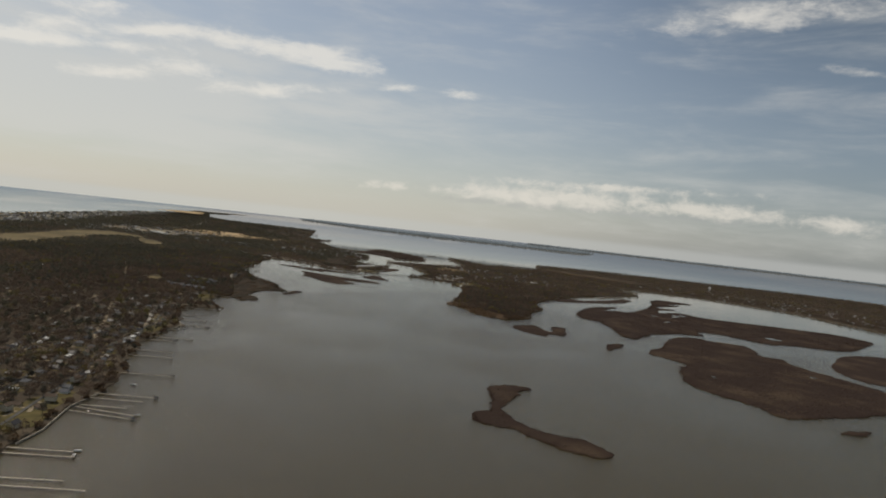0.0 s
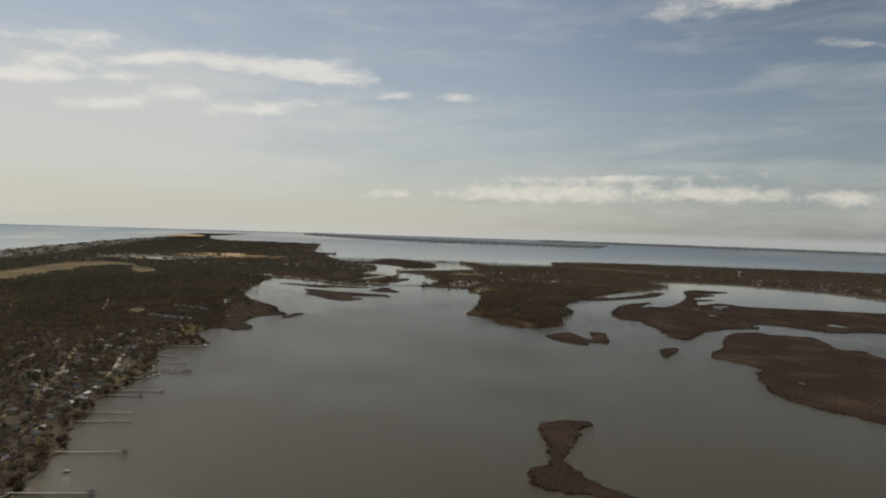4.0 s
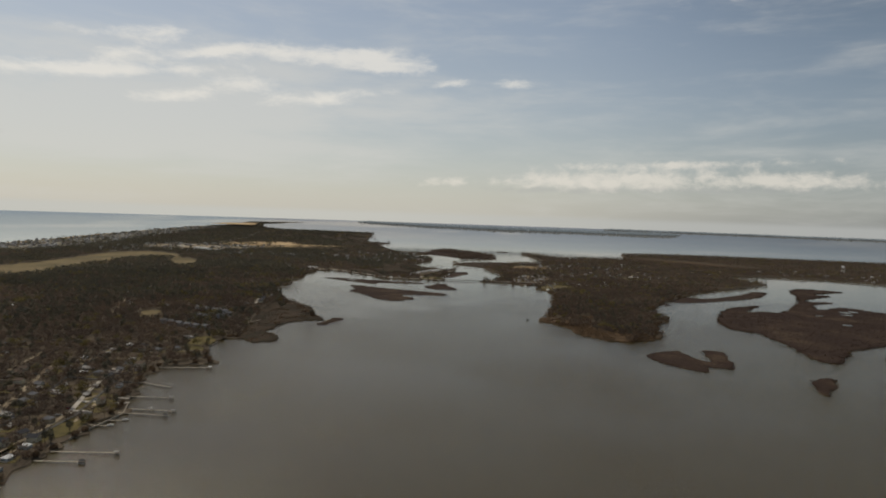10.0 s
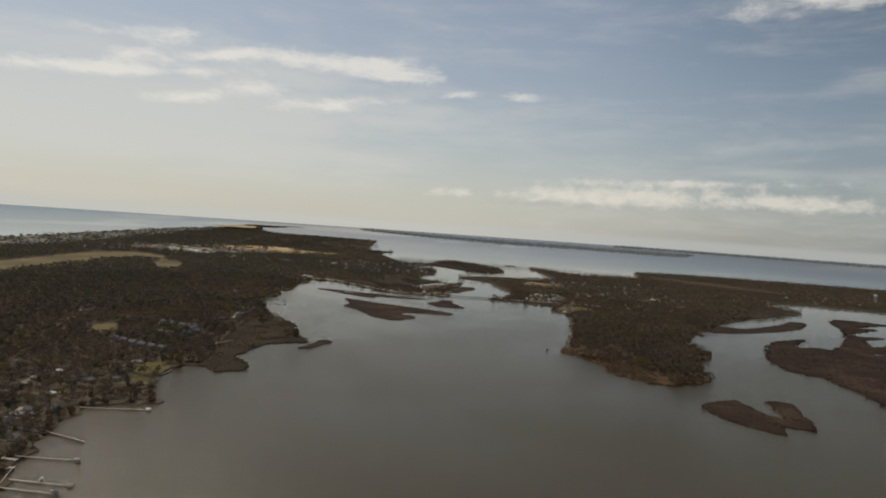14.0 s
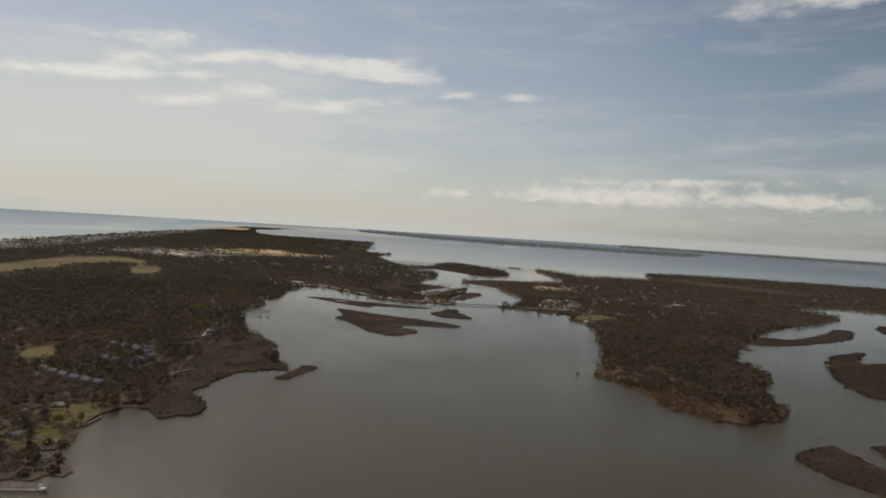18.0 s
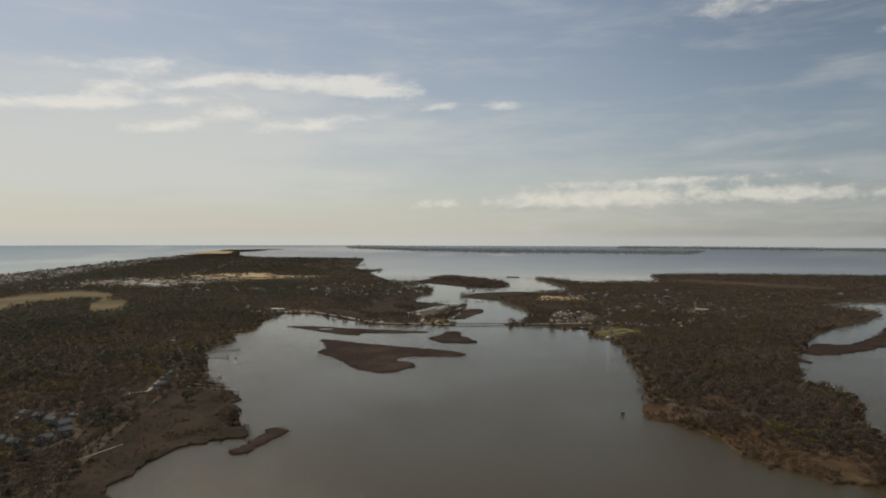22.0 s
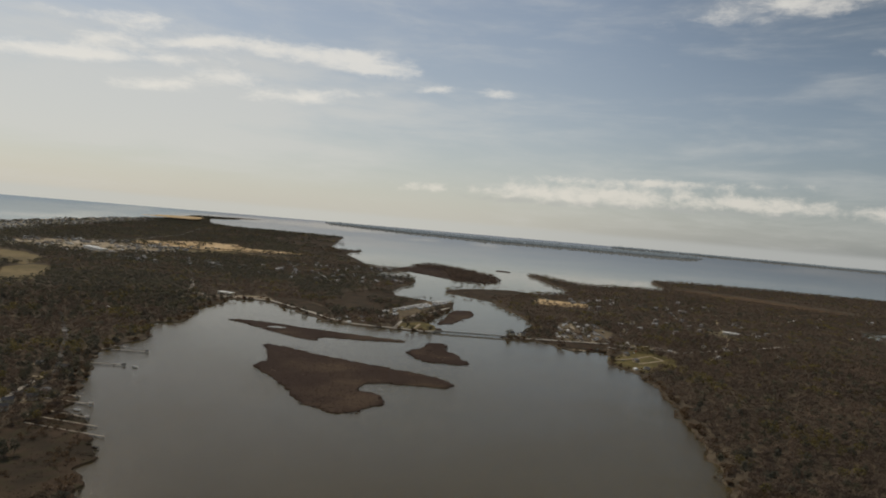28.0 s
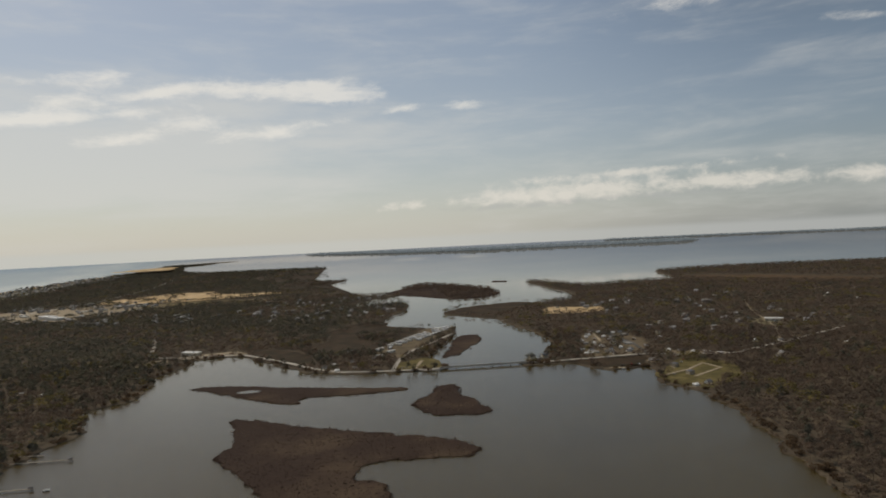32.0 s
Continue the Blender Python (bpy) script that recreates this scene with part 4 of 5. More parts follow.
def house(name, w, d, storeys, wall, roof, hipped=False, chimney=False, wing=False, deck=False, stilts=0.0, label="", category="house", group="waterside houses"):
    ob = new(name)
    tagged(ob, label, category, group)
    z0, z1 = stilts, stilts + 2.7 * storeys + 0.3
    rise = min(d * 0.32, 3.4)
    bm = bmesh.new()
    wall_shell(bm, w, d, z0, z1, rise, not hipped)
    part("wall", bm, WALLS[wall], ob)
    bm = bmesh.new()
    (hip if hipped else gable)(bm, w, d, z1, rise)
    rf = part("roof", bm, ROOFS[roof], ob)
    if chimney:
        boxed("chimney", (w * 0.2, 0.4, z1 + rise * 0.3, w * 0.2 + 0.9, 1.3, z1 + rise + 0.9), WALLS["cedar"], rf)
    if wing:
        bm = bmesh.new()
        box(bm, w / 2, -d * 0.45, z0, w / 2 + w * 0.45, d * 0.2, z0 + 2.7)
        part("wing_wall", bm, WALLS[wall], ob)
        bm = bmesh.new()
        x0, x1, y0, y1, z = w / 2 + 0.02, w / 2 + w * 0.45 + 0.4, -d * 0.45 - 0.4, d * 0.2 + 0.4, z0 + 2.72
        ym = (y0 + y1) / 2
        solid(bm, [(x0, y0, z), (x1, y0, z), (x1, y1, z), (x0, y1, z), (x0, ym, z + 1.5), (x1, ym, z + 1.5)], [(3, 2, 1, 0), (0, 1, 5, 4), (2, 3, 4, 5), (1, 2, 5), (3, 0, 4)])
        part("wing_roof", bm, ROOFS[roof], ob)
    if deck:
        boxed("porch", (-w * 0.35, -d / 2 - 2.6, z0 + 0.02, w * 0.35, -d / 2 - 0.02, z0 + 0.25), WOOD, ob)
    if stilts:
        for sx in (-0.42, 0.0, 0.42):
            for sy in (-0.42, 0.42):
                boxed("stilt", (w * sx - 0.15, d * sy - 0.15, 0, w * sx + 0.15, d * sy + 0.15, stilts), WOOD, ob)
    boxed("door", (-0.5, -d / 2 - 0.07, z0 + 0.02, 0.5, -d / 2, z0 + 2.1), TRIM, ob)
    for s in range(storeys):
        for f in (-0.34, 0.3):
            window(ob, w * f, -d / 2, z0 + 0.9 + 2.7 * s, 1.3, 1.3, "s")
    window(ob, w / 2, 0.35 * d if wing else 0, z0 + 0.9, 1.1, 1.3, "e")
    return ob


def settle(ob, x, y, turn=0.0, z=0.8, radius=0.0, first=False, size=1.0):
    """Puts a thing, or a copy of it, on the plan."""
    (p,), (k,) = warp([(x, y, z)])
    k *= size
    m = pose(*p, 0, 0, turn) @ Matrix.Diagonal((k, k, k, 1))
    if radius:
        HOUSE_SPOTS.append((x, y, radius))
    if first:
        ob.matrix_basis = m
        return ob
    return copy_thing(ob, m @ Matrix.Diagonal((1 / ob.scale[0], 1 / ob.scale[1], 1 / ob.scale[2], 1)))


class Stock:
    """Prototypes that are set down once themselves and copied from then on."""

    def __init__(self, things, size=1.0):
        self.things, self.used, self.size = list(things), set(), size

    def place(self, i, x, y, turn=0.0, z=0.8, radius=0.0):
        ob = self.things[i % len(self.things)]
        first = i % len(self.things) not in self.used
        self.used.add(i % len(self.things))
        return settle(ob, x, y, turn, z, radius, first, self.size)


houses = Stock([
    house("house", 11, 8, 1, "white", "grey", label="white one-storey house with a grey gable roof among trees"),
    house("house", 12, 9, 2, "cream", "dark", chimney=True, label="cream two-storey house with a dark gable roof and chimney"),
    house("house", 10, 8, 1, "tan", "brown", wing=True, label="tan one-storey house with a brown roof and side wing"),
    house("house", 11, 10, 2, "tan", "grey", hipped=True, deck=True, label="tan two-storey house with a grey hipped roof and porch"),
    house("house", 9, 7, 1, "cedar", "pale", label="small cedar-sided house with a pale shingle roof"),
    house("house", 12, 8, 2, "cream", "brown", deck=True, stilts=2.4, label="cream house on timber stilts with a brown roof"),
    house("house", 10, 8, 1, "white", "white", hipped=True, label="white one-storey house with a white metal roof"),
    house("house", 13, 9, 1, "grey", "pale", wing=True, chimney=True, label="long grey house with a pale shingle roof and wing"),
], 0.58)
rng_place = np.random.default_rng(21)
YARDS = []
for f, half in list(ROADS):
    if f[0, 0] > -200 or f[-1, 1] > 1560 or f[0, 1] > 1300:
        continue
    for i in range(1, len(f) - 1):
        for side in (-1, 1):
            x, y = f[i] + side * np.array([rng_place.uniform(7, 9.5), rng_place.uniform(-3, 3)])
            p = np.array([[x, y]])
            if rng_place.uniform() < (0.62 if reach(p)[0] < 320 else 0.10) and inside(main_shore, p + [[6, 0]])[0] and y > 0.95 * abs(x):
                if all(np.hypot(x - a, y - b) > 11 for a, b, _ in HOUSE_SPOTS) and all(np.hypot(g[:, 0] - x, g[:, 1] - y).min() > 5.5 for g, _ in ROADS):
                    houses.place(int(rng_place.integers(0, 8)), x, y, rng_place.choice([0, 90, 180, -15, 75]) + rng_place.uniform(-8, 8), radius=rng_place.uniform(5.6, 7.6))
                    YARDS.append((x, y, side))
for x, y, kind, turn in ((-252, 1458, 3, 20), (-274, 1526, 1, 0), (-252, 1441, 1, 30), (-300, 1539, 0, 10), (-275, 1503, 2, 40), (-348, 1673, 4, 0), (-260, 1078, 7, 15), (-273, 1070, 2, 70),
                         (-379, 1319, 0, 0), (-504, 1460, 6, 0), (-441, 1448, 2, 10), (-324, 1290, 5, 0), (-473, 1860, 0, 0), (-408, 1858, 4, 20), (-380, 1844, 6, 0)):
    houses.place(kind, x, y, turn, radius=7)
for x, y, kind, turn in ((-262, 1430, 1, 25), (-257, 1415, 1, 25), (-256, 1400, 3, 25), (-255, 1386, 1, 20), (-268, 1350, 3, 10), (-288, 1293, 7, 0), (-299, 1286, 3, 80), (-289, 1317, 2, 10)):
    houses.place(kind, x, y, turn, radius=6)
for i in range(90):        # small pale homes crowded on the village plots
    x, y = rng_place.uniform(232, 348), rng_place.uniform(1868, 2038)
    if inside(NAMED["ground_village"], np.array([[x, y]]))[0] and all(np.hypot(x - a, y - b) > 9.5 for a, b, _ in HOUSE_SPOTS) and all(np.hypot(g[:, 0] - x, g[:, 1] - y).min() > 5 for g, _ in ROADS):
        houses.place((6, 4, 0, 7, 6)[i % 5], x, y, rng_place.uniform(-20, 100), radius=4.5)
for x, y, kind, turn in ((285, 2017, 0, 10), (308, 2036, 6, 0), (331, 2026, 2, 15), (298, 1965, 4, 0), (312, 1944, 0, 80), (273, 1923, 6, 10), (269, 1885, 7, 5), (292, 1878, 0, 5), (325, 1905, 4, 0),
                         (253, 1908, 2, 10), (240, 1880, 6, 10), (358, 1950, 0, 20), (372, 1965, 6, 20), (296, 1817, 7, 5), (312, 1821, 2, 5)):
    houses.place(kind, x, y, turn, radius=7)
for x, y, kind, turn in ((330, 1830, 4, 0), (305, 1781, 3, 30), (303, 1742, 3, 20), (301, 1702, 0, 30), (285, 1694, 6, 20), (467, 1895, 6, 0), (494, 1884, 0, 0), (447, 1812, 6, 10), (554, 1845, 6, 0),
                         (617, 2041, 0, 0), (590, 2195, 2, 0), (170, 1875, 1, 0), (186, 1876, 1, 0), (705, 2437, 0, 0), (546, 2286, 4, 0), (360, 2258, 0, 0), (533, 1913, 2, 0), (431, 1795, 4, 0)):
    houses.place(kind, x, y, turn, radius=7)
for x, y, kind, turn in ((-80, 1896, 0, 0), (-71, 1912, 6, 0), (-60, 1926, 2, 10), (-48, 1922, 0, 0), (-44, 1884, 4, 0), (-64, 1874, 6, 10), (-23, 1894, 2, 0), (-56, 2002, 0, 0), (-70, 1985, 4, 0)):
    houses.place(kind, x, y, turn, radius=7)
rng_far = np.random.default_rng(33)
for i in range(46):        # homes in the peninsula woods and round the lagoon
    x, y = (rng_far.uniform(330, 900), rng_far.uniform(1950, 2500)) if i < 26 else (rng_far.uniform(760, 1500), rng_far.uniform(2050, 2500))
    if inside(pen_shore, np.array([[x, y]]))[0] and all(np.hypot(x - a, y - b) > 18 for a, b, _ in HOUSE_SPOTS) and all(np.hypot(g[:, 0] - x, g[:, 1] - y).min() > 8 for g, _ in ROADS):
        houses.place(int(rng_far.integers(0, 8)), x, y, rng_far.uniform(0, 180), radius=7.5)

# Yards and drives round the homes, joined.
for mat, wide, deep, share, z, label in ((LAWN, 11, 13, 0.8, 0.95, "yellow-green house yards among the trees"), (SHELL, 2.6, 12, 0.8, 1.1, "pale sandy drives beside the houses")):
    yv, yf = [], []
    for x, y, side in YARDS + [(a, b, 1) for a, b, r in HOUSE_SPOTS[len(YARDS):] if r >= 7]:
        if rng_place.uniform() < share:
            a, n = rng_place.uniform(-0.3, 0.3) + (0 if wide > 11 else 1.57 * (rng_place.uniform() < 0.6)), len(yv)
            cx, cy = (x - side * 4, y - 3) if wide < 10 else (x, y - 2)
            for u, v in ((-1, -1), (1, -1), (1, 1), (-1, 1)):
                du, dv = u * wide / 2 * rng_place.uniform(0.8, 1.2), v * deep / 2 * rng_place.uniform(0.8, 1.2)
                yv.append((cx + du * math.cos(a) - dv * math.sin(a), cy + du * math.sin(a) + dv * math.cos(a), z))
            yv += [(p[0], p[1], z - 0.5) for p in yv[n:n + 4]]
            yf += [(n, n + 1, n + 2, n + 3)] + [(n + i, n + 4 + i, n + 4 + (i + 1) % 4, n + (i + 1) % 4) for i in range(4)]
    tagged(mesh_object("ground_yards", warp(yv)[0], yf, mat), label, "yards", kind="stuff")

# Terraced condominiums above the marsh, with blue-grey walls.
condo = house("condominium", 11, 7, 2, "grey", "grey", deck=True, label="grey two-storey condominium with a grey gable roof", category="apartment house", group="condominiums")
for i, (x, y, turn) in enumerate(((-324, 1170, -30), (-311, 1161, -30), (-298, 1153, -30), (-285, 1146, -25), (-272, 1140, -25), (-259, 1135, -20), (-320, 1288, -25), (-305, 1280, -20), (-290, 1270, -20),
                                  (-275, 1259, 60), (-264, 1240, 60), (-268, 1222, 60), (-284, 1214, -10), (-299, 1222, -10))):
    settle(condo, x, y, turn, radius=8, first=i == 0, size=0.85)


def mobile_home(wall, label):
    ob = new("mobile_home")
    tagged(ob, label, "mobile home", "trailer park")
    boxed("body", (-5, -2, 0.6, 5, 2, 3.1), WALLS[wall], ob)
    bm = bmesh.new()
    gable(bm, 10, 4, 3.1, 0.45, 0.25, 0.12)
    part("roof", bm, ROOFS["white"], ob)
    boxed("skirting", (-4.9, -1.9, 0, 4.9, 1.9, 0.6), WALLS["grey"], ob)
    boxed("door", (-0.45, -2.06, 0.65, 0.45, -2, 2.7), TRIM, ob)
    boxed("step", (-0.8, -3.0, 0, 0.8, -2.08, 0.55), WOOD, ob)
    for x in (-3.8, -2, 2.0, 3.8):
        window(ob, x, -2, 1.4, 1.1, 1.0, "s")
    return ob


homes = Stock([mobile_home("white", "white mobile home with a white metal roof"), mobile_home("cream", "cream mobile home with a white metal roof"), mobile_home("grey", "grey mobile home with a white metal roof")], 0.8)
axis = np.array([0.47, 0.88])
for row, off, a, b in ((0, -15, 8, 232), (1, -4, 14, 236), (2, 4, 84, 222), (3, 10, -44, 20)):
    for i, s in enumerate(np.arange(a, b, 12.5)):
        s, off = s + rng_place.uniform(-3.5, 3.5), off + rng_place.uniform(-0.8, 0.8)
        if rng_place.uniform() < 0.80:
            x, y = np.array([-8, 1985]) + axis * s + np.array([axis[1], -axis[0]]) * off
            homes.place(i + row, x, y, rng_place.choice([-22, -12, -5, 4, 60]) + rng_place.uniform(-6, 6), z=1.0, radius=5)


def block(w, d, h, wall, roof, label, group="town buildings"):
    """A plain flat-roofed commercial building with a parapet, a doorway and a strip of windows."""
    ob = new("commercial_building")
    tagged(ob, label, "building", group)
    boxed("wall", (-w / 2, -d / 2, 0, w / 2, d / 2, h), WALLS[wall], ob)
    bm = bmesh.new()
    box(bm, -w / 2 - 0.3, -d / 2 - 0.3, h, w / 2 + 0.3, d / 2 + 0.3, h + 0.4)
    rf = part("roof", bm, ROOFS[roof], ob)
    boxed("roof_unit", (w * 0.1, -1, h + 0.4, w * 0.1 + 2.5, 1, h + 1.7), WALLS["grey"], rf)
    boxed("door", (-1.2, -d / 2 - 0.08, 0.02, 1.2, -d / 2, 2.4), TRIM, ob)
    for i in range(4):
        window(ob, -w * 0.38 + i * w * 0.25, -d / 2, 1.1, w * 0.14, 1.5, "s")
    return ob


blocks = Stock([block(42, 20, 6, "white", "white", "long white flat-roofed commercial building"), block(26, 16, 5, "tan", "pale", "tan flat-roofed shop building"),
                block(20, 14, 7, "grey", "grey", "grey flat-roofed store building"), block(30, 12, 5, "cream", "white", "cream shop row with a white roof")], 0.7)
settle(blocks.things[0], -838, 2764, -38, radius=34, first=True, size=1.15)
blocks.used.add(0)
settle(blocks.things[0], -800, 2728, -38, radius=36, size=1.0)
HOUSE_SPOTS += [(-785, 2690, 34), (-760, 2655, 30), (-281, 2046, 20)]
settle(blocks.things[3], -286, 2062, -25, radius=20, first=True, size=0.9)
settle(blocks.things[3], 588, 2044, -30, radius=17, size=0.85)
blocks.used.add(3)
for x, y, kind in ((338, 1868, 6), (349, 1858, 0), (361, 1849, 6), (373, 1840, 7), (385, 1832, 6)):
    houses.place(kind, x, y, -32, radius=9)
for i in range(34):
    x, y = rng_far.uniform(-1100, -640), rng_far.uniform(2720, 3080)
    if all(np.hypot(x - a, y - b) > 24 for a, b, _ in HOUSE_SPOTS[-60:]):
        blocks.place(1 + i % 3, x, y, rng_far.uniform(-60, 60), radius=18)

# Far homes too small to part: the beach town down the coast, the shore of the sound, the creek heads.
PALE_HOMES = mottled("pale_far_homes", (0.26, 0.25, 0.24), (0.46, 0.45, 0.43), 0.02, 0.1, (0.2, 0.19, 0.18), island=0.8)


def far_homes(name, spots, label, rng):
    verts, faces = [], []
    for x, y in spots:
        (p,), (k,) = warp([(x, y, 0.8)])
        w, d, h, a, n = rng.uniform(6, 11) * k, rng.uniform(5, 8) * k, rng.uniform(3, 6) * k, rng.uniform(-0.6, 0.6), len(verts)
        for u, v, z in [(-1, -1, 0), (1, -1, 0), (1, 1, 0), (-1, 1, 0), (-1, -1, h), (1, -1, h), (1, 1, h), (-1, 1, h), (-1, 0, h * 1.35), (1, 0, h * 1.35)]:
            verts.append((p[0] + u * w / 2 * math.cos(a) - v * d / 2 * math.sin(a), p[1] + u * w / 2 * math.sin(a) + v * d / 2 * math.cos(a), p[2] + z))
        faces += [tuple(n + q for q in f) for f in ((0, 1, 5, 4), (1, 2, 6, 5), (2, 3, 7, 6), (3, 0, 4, 7), (4, 5, 9, 8), (6, 7, 8, 9), (5, 6, 9), (7, 4, 8))]
        if y < 3600:
            HOUSE_SPOTS.append((x, y, 8))
    tagged(mesh_object(name, verts, faces, PALE_HOMES), label, "houses", kind="stuff")


rng_town = np.random.default_rng(4)
spots = []
for i in range(620):
    y = 2500 + rng_town.uniform() ** 1.3 * 3600
    spots.append((-1520 - (y - 2300) * 0.155 + rng_town.uniform(20, 330), y))
far_homes("beach_houses", spots, "rows of pale beach houses along the ocean shore", rng_town)
spots = [(rng_town.uniform(-1150, -600), rng_town.uniform(2600, 3150)) for i in range(110)]
far_homes("town_houses", spots, "scattered pale town houses among the trees", rng_town)
spots = [(x, y) for x, y in zip(rng_town.uniform(-330, 30, 90), rng_town.uniform(2380, 2860, 90))] + list(zip(rng_town.uniform(-760, -300, 40), rng_town.uniform(2480, 2660, 40)))
far_homes("creek_houses", [p for p in spots if inside(main_shore, np.array([p]))[0]], "pale houses along the creek heads", rng_town)
spots = list(zip(rng_town.uniform(1120, 1750, 150), rng_town.uniform(1650, 2450, 150))) + list(zip(rng_town.uniform(380, 760, 40), rng_town.uniform(2000, 2560, 40)))
far_homes("sound_houses", [p for p in spots if inside(pen_shore, np.array([p]))[0]], "pale houses in the peninsula woods", rng_town)

# ---- piers, boat shelters and boats ----


def pier(x0, y0, x1, y1, width=1.1, mat=WOOD, label="long weathered wooden pier on posts"):
    ob = new("pier")
    tagged(ob, label, "pier", "piers")
    dx, dy = x1 - x0, y1 - y0
    n = math.hypot(dx, dy)
    ob.matrix_basis = pose(x0, y0, 0, 0, 0, math.degrees(math.atan2(dy, dx)))
    bm = bmesh.new()
    box(bm, 0, -width / 2, 0.95, n, width / 2, 1.08)
    part("deck", bm, mat, ob)
    for s in (-1, 1):
        boxed("stringer", (0, s * width / 2 - 0.06, 0.8, n, s * width / 2 + 0.06, 0.948), DARK_WOOD, ob)
    bm = bmesh.new()
    tube(bm, (0, 0, -1.2), (0, 0, 1.35), 0.11, 0.10, 6)
    post = part("post", bm, DARK_WOOD, ob)
    post.location = (0.3, width / 2 + 0.1, 0)
    for i in range(int(n / 6.5) + 1):
        for s in (-1, 1):
            if i or s < 0:
                c = post.copy()
                scene.collection.objects.link(c)
                c.location = (min(n - 0.2, 0.3 + 6.5 * i), s * (width / 2 + 0.1), 0)
    return ob


def boat_shelter(roof, label):
    ob = new("boat_shelter")
    tagged(ob, label, "boat shelter", "pier-end shelters")
    bm = bmesh.new()
    gable(bm, 4.4, 3.4, 3.0, 0.8, 0.3, 0.14)
    part("roof", bm, ROOFS[roof], ob)
    for x in (-2.0, 2.0):
        for y in (-1.5, 1.5):
            bm = bmesh.new()
            tube(bm, (x, y, -1.2), (x, y, 3.0), 0.16, 0.14, 6)
            part("post", bm, DARK_WOOD, ob)
    boxed("deck", (-2.2, -1.7, 1.2, 2.2, 1.7, 1.42), WOOD, ob)
    for s in (-1, 1):
        boxed("rail", (-1.9, s * 1.52 - 0.05, 2.1, 1.9, s * 1.52 + 0.05, 2.2), WOOD, ob)
    return ob


def boat(label):
    ob = new("motor_boat")
    tagged(ob, label, "boat", "moored boats")
    v = []
    for x, w, h, k in ((-3, 1.15, 1.1, 0.1), (1, 1.25, 1.15, 0.1), (2.5, 0.8, 1.3, 0.25), (3.4, 0.05, 1.45, 0.6)):
        v += [(x, -w, h), (x, -w * 0.7, k), (x, w * 0.7, k), (x, w, h)]
    f = [(0, 1, 2, 3)] + [(4 * i + j, 4 * i + 4 + j, 4 * i + 5 + j, 4 * i + 1 + j) for i in range(3) for j in range(3)] + [(4 * i + 3, 4 * i + 7, 4 * i + 4, 4 * i) for i in range(3)]
    bm = bmesh.new()
    solid(bm, v, f)
    bmesh.ops.recalc_face_normals(bm, faces=bm.faces)
    part("hull", bm, TRIM, ob)
    boxed("cockpit", (-2.5, -0.8, 1.12, 0.6, 0.8, 1.2), WALLS["grey"], ob)
    boxed("console", (-0.6, -0.5, 1.2, 0.3, 0.5, 2.0), TRIM, ob)
    boxed("windscreen", (0.3, -0.5, 1.9, 0.36, 0.5, 2.4), GLASS, ob)
    boxed("outboard_motor", (-3.6, -0.25, 0.5, -3.02, 0.25, 1.7), RUBBER, ob)
    return ob


shelters = Stock([boat_shelter("dark", "dark-roofed timber boat shelter at a pier's end"), boat_shelter("pale", "pale-roofed timber boat shelter at a pier's end"),
                  boat_shelter("white", "white-roofed timber boat shelter at a pier's end")], 0.64)
boats = Stock([boat("small white motor boat moored by a pier")], 0.7)
# shore end, tip, what stands at the tip (0 to 2: a shelter; 3: a boat; 4: nothing)
for x0, y0, x1, y1, end in ((-187, 504, -141, 502, 0), (-192, 493, -146, 490, 4), (-185, 475, -152, 473, 4), (-186, 470, -142, 458, 3), (-186, 461, -140, 450, 0), (-190, 568, -147, 566, 0),
                            (-206, 633, -166, 633, 4), (-208, 657, -172, 655, 4), (-213, 708, -185, 708, 0), (-212, 723, -172, 723, 1), (-214, 772, -202, 771, 3), (-230, 884, -197, 870, 4),
                            (-236, 936, -188, 940, 2), (-222, 841, -185, 840, 1)):
    pier(x0, y0, x1, y1)
    if end < 3:
        shelters.place(end, x1, y1, 0, z=0)
    elif end == 3:
        boats.place(0, x1 + 1, y1 + 3.4, 8, z=0)
for x0, y0, x1, y1, end in ((-205, 810, -170, 806, 1), (-208, 800, -172, 796, 0), (-208, 782, -197, 783, 3), (-187, 349, -140, 348, 4), (-186, 340, -125, 338, 4), (-189, 389, -152, 388, 3), (-187, 381, -148, 380, 4),
                            (-246, 1448, -211, 1440, 1), (-237, 1423, -200, 1412, 1), (-241, 1411, -186, 1396, 4), (-231, 1395, -174, 1379, 4), (-272, 1555, -237, 1555, 0), (-284, 1612, -239, 1611, 0),
                            (-286, 1629, -266, 1627, 4)):
    pier(x0, y0, x1, y1)
    if end < 3:
        shelters.place(end, x1, y1, 0, z=0)
    elif end == 3:
        boats.place(0, x1 + 1, y1 + 3.4, 8, z=0)
for x0, y0, x1, y1, end in ((-241, 1460, -226, 1456, 4), (-226, 1011, -210, 1006, 4), (-230, 1178, -211, 1218, 4), (-175, 321, -150, 321, 4), (-192, 290, -150, 288, 0)):
    pier(x0, y0, x1, y1, label="short weathered wooden pier on posts")
for x, y, turn in ((-169, 536, 0), (-214, 1427, 10), (-226, 1552, 0), (-150, 384, 100), (-190, 813, 90), (250, 1788, 20)):
    boats.place(0, x, y, turn, z=0)

